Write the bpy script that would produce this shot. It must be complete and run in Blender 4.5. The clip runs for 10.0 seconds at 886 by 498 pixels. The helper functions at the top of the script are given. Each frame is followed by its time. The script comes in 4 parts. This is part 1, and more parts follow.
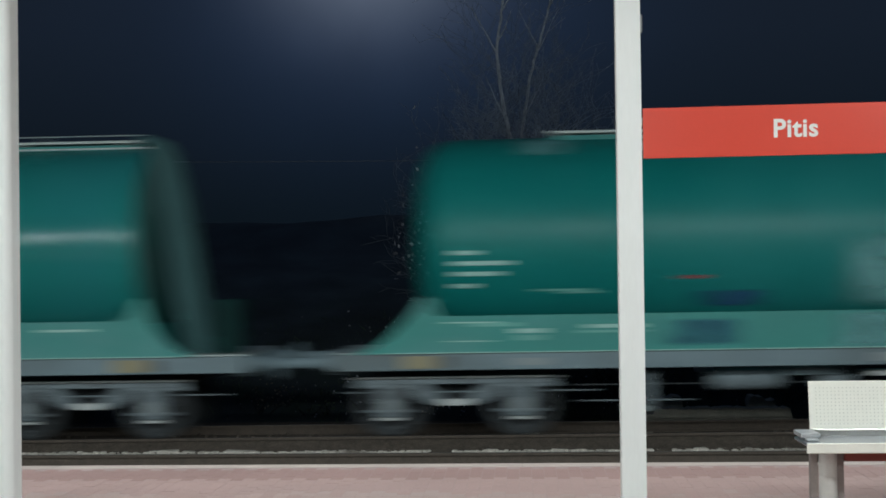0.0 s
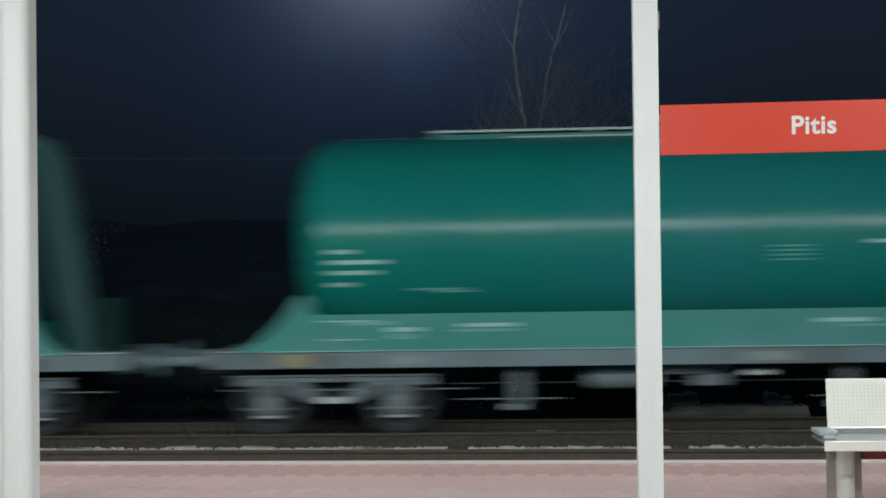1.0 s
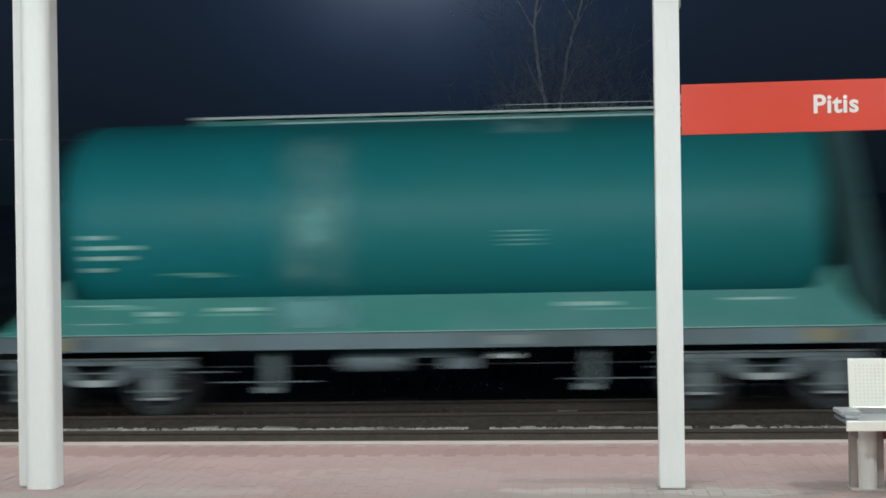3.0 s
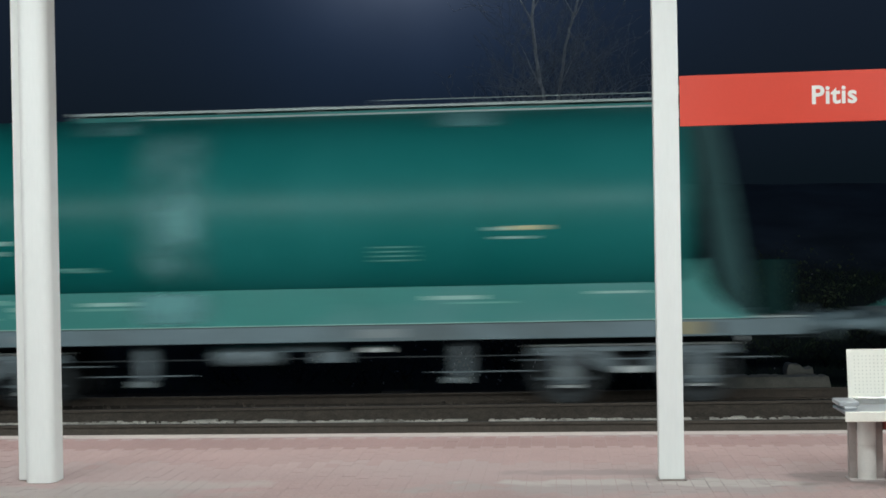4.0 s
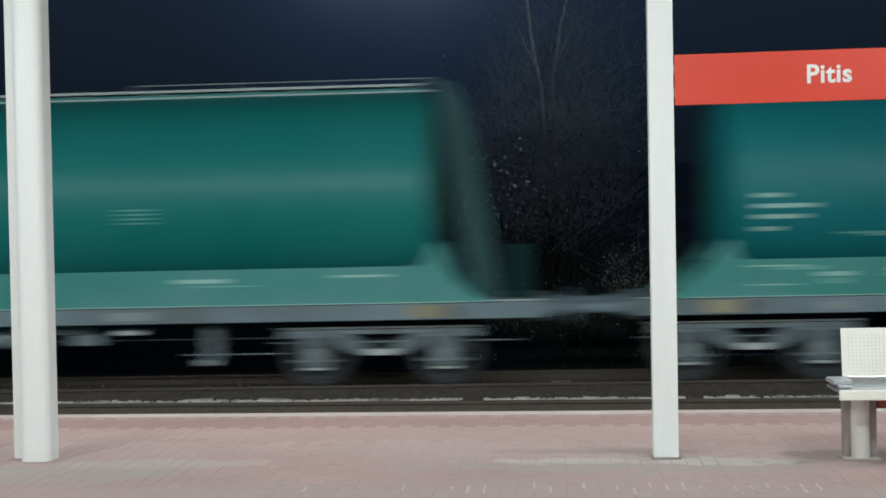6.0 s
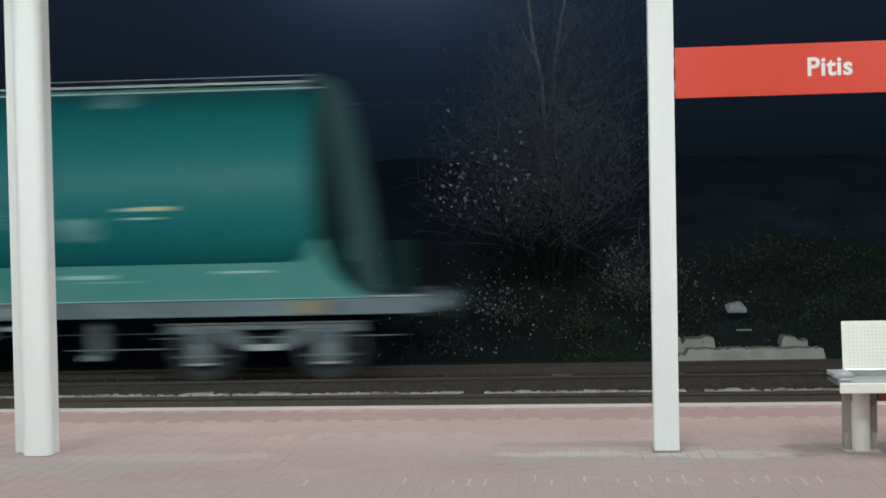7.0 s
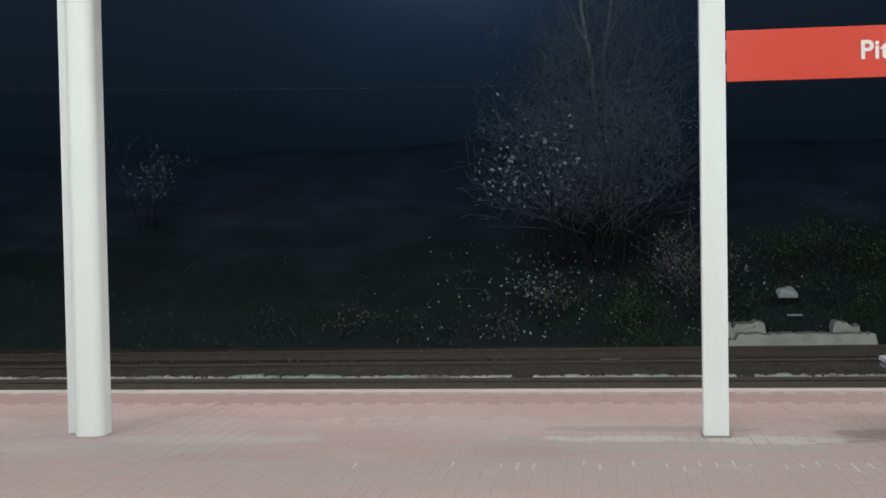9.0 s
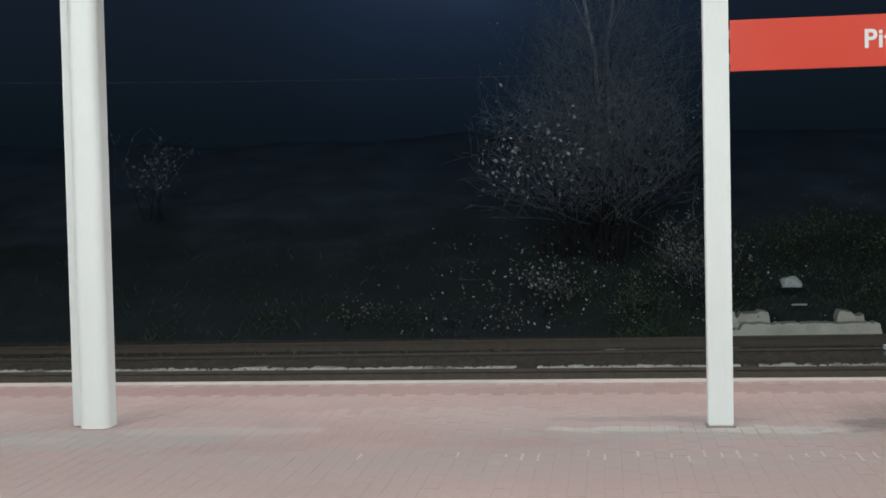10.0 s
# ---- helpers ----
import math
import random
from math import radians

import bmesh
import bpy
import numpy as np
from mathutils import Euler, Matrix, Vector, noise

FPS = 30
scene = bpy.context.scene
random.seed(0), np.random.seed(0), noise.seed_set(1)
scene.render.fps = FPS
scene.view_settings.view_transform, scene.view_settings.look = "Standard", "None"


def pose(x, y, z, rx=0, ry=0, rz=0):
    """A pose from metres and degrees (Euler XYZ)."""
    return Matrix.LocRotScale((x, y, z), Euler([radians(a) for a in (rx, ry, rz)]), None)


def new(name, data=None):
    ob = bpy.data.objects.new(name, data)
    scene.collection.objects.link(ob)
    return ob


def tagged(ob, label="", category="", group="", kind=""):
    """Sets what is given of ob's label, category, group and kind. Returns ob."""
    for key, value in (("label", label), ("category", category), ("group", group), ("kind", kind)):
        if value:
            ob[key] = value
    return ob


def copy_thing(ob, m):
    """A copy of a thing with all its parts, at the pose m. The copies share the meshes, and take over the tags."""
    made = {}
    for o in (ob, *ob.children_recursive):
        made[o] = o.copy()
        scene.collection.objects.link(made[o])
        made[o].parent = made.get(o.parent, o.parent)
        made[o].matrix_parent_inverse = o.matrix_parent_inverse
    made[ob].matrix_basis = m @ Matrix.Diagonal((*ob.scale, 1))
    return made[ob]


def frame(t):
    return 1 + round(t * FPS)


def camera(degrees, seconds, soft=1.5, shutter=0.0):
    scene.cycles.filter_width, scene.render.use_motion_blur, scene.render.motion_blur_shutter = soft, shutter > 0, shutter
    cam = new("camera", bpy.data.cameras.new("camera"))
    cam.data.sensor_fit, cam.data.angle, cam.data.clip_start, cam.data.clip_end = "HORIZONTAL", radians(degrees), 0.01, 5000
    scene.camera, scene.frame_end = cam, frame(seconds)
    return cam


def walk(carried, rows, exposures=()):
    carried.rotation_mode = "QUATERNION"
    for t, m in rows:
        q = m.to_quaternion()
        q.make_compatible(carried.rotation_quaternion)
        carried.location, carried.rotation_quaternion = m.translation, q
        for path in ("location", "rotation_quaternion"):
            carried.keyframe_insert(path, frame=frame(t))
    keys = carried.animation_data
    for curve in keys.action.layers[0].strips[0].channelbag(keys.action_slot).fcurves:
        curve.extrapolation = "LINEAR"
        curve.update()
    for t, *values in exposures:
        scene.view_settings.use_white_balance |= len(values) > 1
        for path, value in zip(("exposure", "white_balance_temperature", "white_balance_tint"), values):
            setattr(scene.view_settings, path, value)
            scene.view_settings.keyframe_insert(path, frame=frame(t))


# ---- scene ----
cam = camera(33.6, 10.0, soft=1.65, shutter=0.75)

EYE = (0.0, 0.0, 1.6)
#        t     yaw    pitch   lean
AIM = [(0.0, 3.022, 1.078, 0.691), (0.5, 3.414, 0.956, 0.610), (1.0, 3.679, 0.959, 0.608),
       (1.5, 3.971, 0.778, 0.485), (2.0, 4.284, 0.572, 0.514), (2.5, 4.406, 0.384, 0.654),
       (4.0, 4.434, -0.093, 0.960), (4.5, 4.311, -0.255, 1.033), (5.0, 4.278, -0.474, 1.007),
       (6.5, 4.222, -1.078, 0.972), (7.0, 4.252, -1.163, 1.048), (7.5, 4.571, -1.132, 1.211),
       (8.0, 5.114, -1.257, 1.227), (8.5, 5.826, -1.580, 1.008), (9.0, 6.171, -1.767, 0.935),
       (9.5, 6.240, -1.830, 0.883), (10.0, 6.311, -2.110, 1.197)]
walk(cam, [(t, pose(*EYE, 90 + pitch, lean, yaw)) for t, yaw, pitch, lean in AIM], exposures=[(0.0, -0.12), (1.0, -0.06), (2.0, 0.0), (6.0, 0.04), (10.0, 0.0)])

# ---- plan, in metres: x along the platform, y across the tracks, z = 0 on the platform ----
EDGE_Y = 12.54            # platform edge
POLE_Y = 9.95             # row of canopy posts
TRACKS_Y = (14.2, 17.9, 21.6)
RAIL_Z = -0.65
BALLAST_Z = -0.86
GRADE = 0.0050            # rise of the farthest track to the right
WAGON_LENGTH = 14.71
WAGONS = range(-1, 8)

BANK = [(24.2, BALLAST_Z), (24.6, BALLAST_Z + 0.04), (25.5, -0.42), (26.5, -0.05), (27.5, 0.28), (28.5, 0.55), (29.5, 0.80),
        (31, 1.25), (32.5, 1.65), (34, 2.05), (36, 2.62), (37.2, 2.98), (37.8, 3.08), (40, 2.95), (46, 2.7)]

# ---- night sky ----
world = bpy.data.worlds.new("night_sky")
scene.world = world
world.use_nodes = True
wn, wl = world.node_tree.nodes, world.node_tree.links
wn.clear()
wout = wn.new("ShaderNodeOutputWorld")
wbg = wn.new("ShaderNodeBackground")
wtc = wn.new("ShaderNodeTexCoord")
wsep = wn.new("ShaderNodeSeparateXYZ")
wramp = wn.new("ShaderNodeValToRGB")
wl.new(wtc.outputs["Generated"], wsep.inputs[0])
wl.new(wsep.outputs["Z"], wramp.inputs[0])
els = wramp.color_ramp.elements
els[0].position, els[0].color = 0.0, (0.0032, 0.0060, 0.0084, 1)
els[1].position, els[1].color = 0.35, (0.0120, 0.0185, 0.033, 1)
mid = els.new(0.045)
mid.color = (0.0039, 0.0074, 0.0113, 1)
mid = els.new(0.16)
mid.color = (0.0084, 0.0140, 0.0248, 1)


def wmath(op, a, b=None):
    """One step of arithmetic in the sky's nodes."""
    node = wn.new("ShaderNodeMath")
    node.operation = op
    for socket, value in zip(node.inputs, (a, b)):
        if isinstance(value, (int, float)):
            socket.default_value = value
        elif value is not None:
            wl.new(value, socket)
    return node.outputs[0]


# glow of the town's lights on uneven haze: a pale core above a broad blue one, by bearing and height (radians)
wcloud = wn.new("ShaderNodeTexNoise")
wcloud.inputs["Scale"].default_value, wcloud.inputs["Detail"].default_value = 9.0, 4.0
wl.new(wtc.outputs["Generated"], wcloud.inputs["Vector"])
wbear = wmath("ARCTAN2", wsep.outputs["X"], wsep.outputs["Y"])
wrise = wmath("ARCSINE", wsep.outputs["Z"])
wuneven = wmath("MULTIPLY_ADD", wcloud.outputs["Fac"], 0.9)
wuneven.node.inputs[2].default_value = 0.55
wcolour = wramp.outputs[0]
for bearing, rise, wide, tall, tint in ((-0.100, 0.236, 0.068, 0.058, (0.115, 0.130, 0.150)), (-0.090, 0.215, 0.130, 0.115, (0.0060, 0.0150, 0.0400))):
    du = wmath("DIVIDE", wmath("SUBTRACT", wbear, bearing), wide)
    dv = wmath("DIVIDE", wmath("SUBTRACT", wrise, rise), tall)
    fall = wmath("EXPONENT", wmath("MULTIPLY", wmath("ADD", wmath("MULTIPLY", du, du), wmath("MULTIPLY", dv, dv)), -1.0))
    wglow = wn.new("ShaderNodeVectorMath")
    wglow.operation = "SCALE"
    wglow.inputs[0].default_value = tint
    wl.new(wmath("MULTIPLY", fall, wuneven), wglow.inputs["Scale"])
    wadd = wn.new("ShaderNodeVectorMath")
    wadd.operation = "ADD"
    wl.new(wcolour, wadd.inputs[0])
    wl.new(wglow.outputs[0], wadd.inputs[1])
    wcolour = wadd.outputs[0]
wl.new(wcolour, wbg.inputs["Color"])
wbg.inputs["Strength"].default_value = 1.0
wl.new(wbg.outputs[0], wout.inputs[0])

# ---- added lamps, out of view: one under each strip fixture of an assumed canopy ----
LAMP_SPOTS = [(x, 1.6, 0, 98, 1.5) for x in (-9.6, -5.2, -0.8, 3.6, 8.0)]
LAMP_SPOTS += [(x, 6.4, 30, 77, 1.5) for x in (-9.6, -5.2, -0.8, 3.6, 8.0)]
LAMP_SPOTS += [(x, 11.0, 56, 104, 4.2) for x in (-14.0, -9.6, -5.2, -0.8, 3.6, 8.0)]   # outer row, turned out over the tracks, added to brighten the train
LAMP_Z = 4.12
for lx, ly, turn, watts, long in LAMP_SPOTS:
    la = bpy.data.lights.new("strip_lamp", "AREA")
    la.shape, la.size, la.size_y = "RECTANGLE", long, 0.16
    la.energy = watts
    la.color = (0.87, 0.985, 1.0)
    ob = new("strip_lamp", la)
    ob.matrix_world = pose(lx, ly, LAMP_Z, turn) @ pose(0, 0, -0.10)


# ---- materials ----
def mat(name, base, rough=0.6, metal=0.0, vary=0.15, scale=6.0, bump=0.15, fine=60.0, dirt=None, dirt_at=(0.5, 0.75),
        random_hue=0.0, spec=0.5, coat=0.0, island=0.0, stretch=(1, 1, 1)):
    """A painted or natural surface with grain at two scales, stains and fine relief."""
    m = bpy.data.materials.new(name)
    m.use_nodes = True
    n, l = m.node_tree.nodes, m.node_tree.links
    b = n["Principled BSDF"]
    tc = n.new("ShaderNodeTexCoord")
    mp = n.new("ShaderNodeMapping")
    mp.inputs["Scale"].default_value = stretch
    l.new(tc.outputs["Object"], mp.inputs[0])
    big = n.new("ShaderNodeTexNoise")
    big.inputs["Scale"].default_value, big.inputs["Detail"].default_value = scale, 6
    small = n.new("ShaderNodeTexNoise")
    small.inputs["Scale"].default_value, small.inputs["Detail"].default_value = fine, 4
    l.new(mp.outputs[0], big.inputs["Vector"])
    l.new(mp.outputs[0], small.inputs["Vector"])
    add = n.new("ShaderNodeMath")
    add.operation = "ADD"
    l.new(big.outputs["Fac"], add.inputs[0])
    l.new(small.outputs["Fac"], add.inputs[1])
    ramp = n.new("ShaderNodeMapRange")
    ramp.inputs["From Min"].default_value, ramp.inputs["From Max"].default_value = 0.6, 1.4
    ramp.inputs["To Min"].default_value, ramp.inputs["To Max"].default_value = 1 - vary, 1 + vary
    l.new(add.outputs[0], ramp.inputs["Value"])
    hsv = n.new("ShaderNodeHueSaturation")
    hsv.inputs["Color"].default_value = (*base, 1)
    l.new(ramp.outputs[0], hsv.inputs["Value"])
    if random_hue or island:
        src = n.new("ShaderNodeObjectInfo" if random_hue else "ShaderNodeNewGeometry")
        out = src.outputs["Random"] if random_hue else src.outputs["Random Per Island"]
        mr = n.new("ShaderNodeMapRange")
        amount = random_hue or island
        mr.inputs["To Min"].default_value, mr.inputs["To Max"].default_value = 1 - amount, 1 + amount
        l.new(out, mr.inputs["Value"])
        mul = n.new("ShaderNodeMath")
        mul.operation = "MULTIPLY"
        l.new(mr.outputs[0], mul.inputs[0])
        l.new(ramp.outputs[0], mul.inputs[1])
        l.new(mul.outputs[0], hsv.inputs["Value"])
    col = hsv.outputs[0]
    if dirt:
        mix = n.new("ShaderNodeMix")
        mix.data_type = "RGBA"
        dn = n.new("ShaderNodeTexNoise")
        dn.inputs["Scale"].default_value, dn.inputs["Detail"].default_value = scale * 0.37, 8
        l.new(mp.outputs[0], dn.inputs["Vector"])
        dr = n.new("ShaderNodeMapRange")
        dr.inputs["From Min"].default_value, dr.inputs["From Max"].default_value = dirt_at
        l.new(dn.outputs["Fac"], dr.inputs["Value"])
        l.new(dr.outputs[0], mix.inputs[0])
        l.new(col, mix.inputs[6])
        mix.inputs[7].default_value = (*dirt, 1)
        col = mix.outputs[2]
    l.new(col, b.inputs["Base Color"])
    b.inputs["Metallic"].default_value = metal
    b.inputs["Specular IOR Level"].default_value = spec
    if coat:
        b.inputs["Coat Weight"].default_value, b.inputs["Coat Roughness"].default_value = coat, 0.12
    rr = n.new("ShaderNodeMapRange")
    rr.inputs["To Min"].default_value, rr.inputs["To Max"].default_value = max(rough - 0.1, 0.03), min(rough + 0.1, 1)
    l.new(big.outputs["Fac"], rr.inputs["Value"])
    l.new(rr.outputs[0], b.inputs["Roughness"])
    if bump:
        bp = n.new("ShaderNodeBump")
        bp.inputs["Strength"].default_value, bp.inputs["Distance"].default_value = bump, 0.01
        l.new(small.outputs["Fac"], bp.inputs["Height"])
        l.new(bp.outputs[0], b.inputs["Normal"])
    return m


def glowing(name, colour, power):
    m = bpy.data.materials.new(name)
    m.use_nodes = True
    b = m.node_tree.nodes["Principled BSDF"]
    b.inputs["Base Color"].default_value = (0.8, 0.8, 0.8, 1)
    b.inputs["Emission Color"].default_value, b.inputs["Emission Strength"].default_value = (*colour, 1), power
    return m


WHITE_PAINT = mat("white_post_paint", (0.87, 0.89, 0.865), 0.45, vary=0.03, scale=2.0, bump=0.04, dirt=(0.66, 0.67, 0.60), dirt_at=(0.58, 0.85), stretch=(1, 1, 0.15))
DULL_GREY = mat("dull_grey", (0.30, 0.31, 0.30), 0.7)
RED_PANEL = mat("red_enamel", (0.72, 0.070, 0.040), 0.35, vary=0.03, scale=1.5, bump=0.02)
WHITE_LETTER = mat("white_lettering", (0.85, 0.84, 0.80), 0.5, vary=0.02, bump=0.0)
STEEL = mat("brushed_steel", (0.62, 0.61, 0.57), 0.32, metal=1.0, vary=0.06, scale=8, fine=150, bump=0.05, stretch=(0.2, 1, 1))
STEEL_PALE = mat("pale_perforated_steel", (0.94, 0.925, 0.83), 0.42, metal=0.12, vary=0.04, scale=5, bump=0.04)
SEAT_STEEL = mat("blue_grey_steel", (0.40, 0.42, 0.46), 0.30, metal=0.7, vary=0.10, scale=6, stretch=(0.2, 1, 1))
HOLE_GREY = mat("shaded_hole", (0.74, 0.73, 0.65), 0.7, bump=0.0)
BRACKET_GREY = mat("grey_cast_bracket", (0.45, 0.46, 0.47), 0.5, metal=0.3, vary=0.1)
PEDESTAL = mat("satin_steel_pedestal", (0.76, 0.745, 0.70), 0.38, metal=0.35, vary=0.06, scale=8)
LEG_BROWN = mat("dull_steel_upright", (0.34, 0.29, 0.27), 0.55, metal=0.3, vary=0.12)
DARK_STEEL = mat("dark_cast_steel", (0.10, 0.10, 0.10), 0.5, metal=0.6)
PAVER = mat("pink_concrete_paver", (0.445, 0.314, 0.294), 0.85, vary=0.20, scale=0.9, fine=45, bump=0.3, random_hue=0.012, dirt=(0.432, 0.330, 0.312), dirt_at=(0.38, 0.64))
PAVER_STUFF = mat("pink_concrete_pavers", (0.445, 0.312, 0.292), 0.85, vary=0.20, scale=0.9, fine=45, bump=0.3, island=0.012, dirt=(0.432, 0.330, 0.312), dirt_at=(0.38, 0.64))
PAVER_RED = mat("red_concrete_paver", (0.438, 0.298, 0.277), 0.85, vary=0.14, scale=1.0, fine=45, bump=0.3, island=0.012, dirt=(0.420, 0.295, 0.275), dirt_at=(0.45, 0.7))
PAVER_EDGE = mat("dark_red_paver", (0.360, 0.226, 0.208), 0.85, vary=0.14, scale=1.0, fine=45, bump=0.3, island=0.012, dirt=(0.38, 0.27, 0.25), dirt_at=(0.5, 0.7))
PAVER_PALE = mat("worn_glint_paver", (0.440, 0.350, 0.335), 0.8, vary=0.12, scale=1.5, fine=45, bump=0.3)
STREAK = mat("pale_joint_glint", (0.54, 0.45, 0.42), 0.9, vary=0.2, scale=12)
JOINT_SAND = mat("joint_sand", (0.402, 0.296, 0.278), 0.95, vary=0.25, scale=3)
COPING = mat("pale_concrete_coping", (0.50, 0.41, 0.375), 0.8, vary=0.1, scale=3, random_hue=0.06)
PATCH = mat("grey_cement_patch", (0.385, 0.335, 0.318), 0.9, vary=0.15, scale=4, bump=0.3)
CONCRETE = mat("weathered_concrete", (0.33, 0.33, 0.31), 0.9, vary=0.22, scale=2.5, bump=0.5, dirt=(0.14, 0.14, 0.12), dirt_at=(0.50, 0.72))
SLAB = mat("pale_broken_concrete", (0.55, 0.53, 0.46), 0.9, vary=0.25, scale=3.5, fine=40, bump=0.7, dirt=(0.24, 0.25, 0.22), dirt_at=(0.50, 0.70))
SLEEPER = mat("sleeper_concrete", (0.64, 0.59, 0.53), 0.9, vary=0.22, scale=5, bump=0.4, random_hue=0.15, dirt=(0.26, 0.23, 0.20), dirt_at=(0.55, 0.66))
BALLAST = mat("ballast_gravel", (0.082, 0.065, 0.051), 0.95, vary=0.55, scale=9, fine=32, bump=1.0)
STONE = mat("ballast_stone", (0.090, 0.073, 0.059), 0.95, vary=0.3, scale=9, bump=0.5, island=0.45)
RAIL = mat("rusty_rail", (0.088, 0.069, 0.055), 0.85, metal=0.0, vary=0.3, scale=10)
RAIL_TOP = mat("worn_rail_head", (0.12, 0.105, 0.095), 0.5, metal=0.4, vary=0.2, scale=10)
EARTH = mat("bank_earth", (0.028, 0.039, 0.043), 0.98, vary=0.5, scale=2.2, fine=25, bump=0.9, dirt=(0.018, 0.036, 0.024), dirt_at=(0.46, 0.66))
GRASS = mat("bank_grass", (0.046, 0.074, 0.042), 0.85, vary=0.3, bump=0.0, island=0.5)
BARK_PALE = mat("pale_bark", (0.50, 0.54, 0.60), 0.9, vary=0.3, scale=8, bump=0.6, dirt=(0.13, 0.14, 0.15), dirt_at=(0.52, 0.72))
TWIG = mat("bare_twig", (0.160, 0.185, 0.220), 0.9, vary=0.3, scale=10)
TWIG_PALE = mat("pale_grey_twig", (0.215, 0.250, 0.300), 0.9, vary=0.3, scale=10)
STEM_DARK = mat("dark_stem_bark", (0.018, 0.018, 0.018), 0.95, vary=0.3, scale=10)
LEAF_PALE = mat("pale_leaf", (0.42, 0.44, 0.47), 0.7, vary=0.2, bump=0.0, island=0.75)
LEAF_DIM = mat("dim_grey_leaf", (0.17, 0.185, 0.21), 0.8, vary=0.2, bump=0.0, island=0.5)
LEAF_BROWN = mat("dry_brown_leaf", (0.185, 0.160, 0.125), 0.8, vary=0.2, bump=0.0, island=0.7)
LEAF_GREEN = mat("dark_green_leaf", (0.056, 0.082, 0.040), 0.7, vary=0.2, bump=0.0, island=0.5)
CANOPY_PAINT = mat("canopy_white", (0.70, 0.72, 0.70), 0.6, vary=0.05, scale=2)
LAMP_GLOW = glowing("lamp_diffuser", (0.95, 1.0, 0.97), 9.0)
TROUGH = mat("black_plastic", (0.015, 0.015, 0.016), 0.7)
CABLE = mat("cable_grey", (0.20, 0.21, 0.22), 0.6)
ROCK = mat("pale_rock", (0.56, 0.58, 0.58), 0.9, vary=0.15, scale=6, bump=0.5)

TANK = mat("green_tank_paint", (0.0075, 0.2150, 0.1780), 0.245, spec=0.30, vary=0.10, scale=0.8, fine=20, bump=0.03, random_hue=0.10, dirt=(0.020, 0.205, 0.205), dirt_at=(0.42, 0.70), stretch=(1, 1, 0.5))
TANK_TEAL = mat("teal_tank_paint", (0.008, 0.203, 0.222), 0.52, spec=0.35, vary=0.12, scale=0.8, fine=20, bump=0.03, random_hue=0.06, dirt=(0.016, 0.205, 0.212), dirt_at=(0.42, 0.70), stretch=(1, 1, 0.5))
TANK_MID = mat("faded_green_tank_paint", (0.0050, 0.1740, 0.1600), 0.400, spec=0.25, vary=0.12, scale=0.8, fine=20, bump=0.03, random_hue=0.06, dirt=(0.018, 0.215, 0.205), dirt_at=(0.42, 0.70), stretch=(1, 1, 0.5))
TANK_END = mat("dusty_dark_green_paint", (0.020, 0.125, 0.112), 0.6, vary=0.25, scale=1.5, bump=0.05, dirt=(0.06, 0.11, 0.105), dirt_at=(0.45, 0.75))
SKIRT = mat("pale_green_skirt_paint", (0.036, 0.272, 0.240), 0.5, vary=0.12, scale=1.1, fine=20, bump=0.05, dirt=(0.085, 0.300, 0.285), dirt_at=(0.50, 0.66), stretch=(1, 1, 2))
FRAME_GREY = mat("dusty_grey_underframe", (0.190, 0.262, 0.292), 0.65, vary=0.18, scale=2.0, bump=0.1, dirt=(0.13, 0.165, 0.175), dirt_at=(0.45, 0.7))
BOGIE_GREY = mat("dusty_grey_bogie", (0.180, 0.222, 0.242), 0.75, vary=0.25, scale=4, bump=0.3, dirt=(0.09, 0.095, 0.10), dirt_at=(0.45, 0.7))
WHEEL_STEEL = mat("rusty_wheel", (0.036, 0.042, 0.046), 0.75, metal=0.0, vary=0.3, scale=5)
YELLOW = mat("faded_yellow_panel", (0.33, 0.295, 0.185), 0.6, vary=0.12, scale=6, random_hue=0.1)
MARK_WHITE = mat("faded_white_marking", (0.36, 0.62, 0.56), 0.6, vary=0.15, scale=6)
MARK_FAINT = mat("worn_marking", (0.15, 0.43, 0.375), 0.6, vary=0.25, scale=6)
PLATE_GREY = mat("grey_data_plate", (0.27, 0.315, 0.325), 0.6, vary=0.15, scale=6)
MARK_CREAM = mat("cream_plate", (0.62, 0.62, 0.38), 0.5, vary=0.1, scale=6)
BOX_PALE = mat("pale_equipment_box", (0.55, 0.58, 0.57), 0.6, vary=0.12, scale=5)
LADDER = mat("dusty_ladder_paint", (0.044, 0.104, 0.106), 0.8, spec=0.2, vary=0.2, scale=4)
CABINET_DARK = mat("dark_green_cabinet_paint", (0.004, 0.030, 0.028), 0.8, spec=0.2, vary=0.2, scale=3)
RED_BEAM = mat("dull_red_painted_steel", (0.32, 0.065, 0.045), 0.5, vary=0.12, scale=5)
GALV = mat("galvanised_steel", (0.36, 0.42, 0.41), 0.5, metal=0.3, vary=0.1, scale=6)


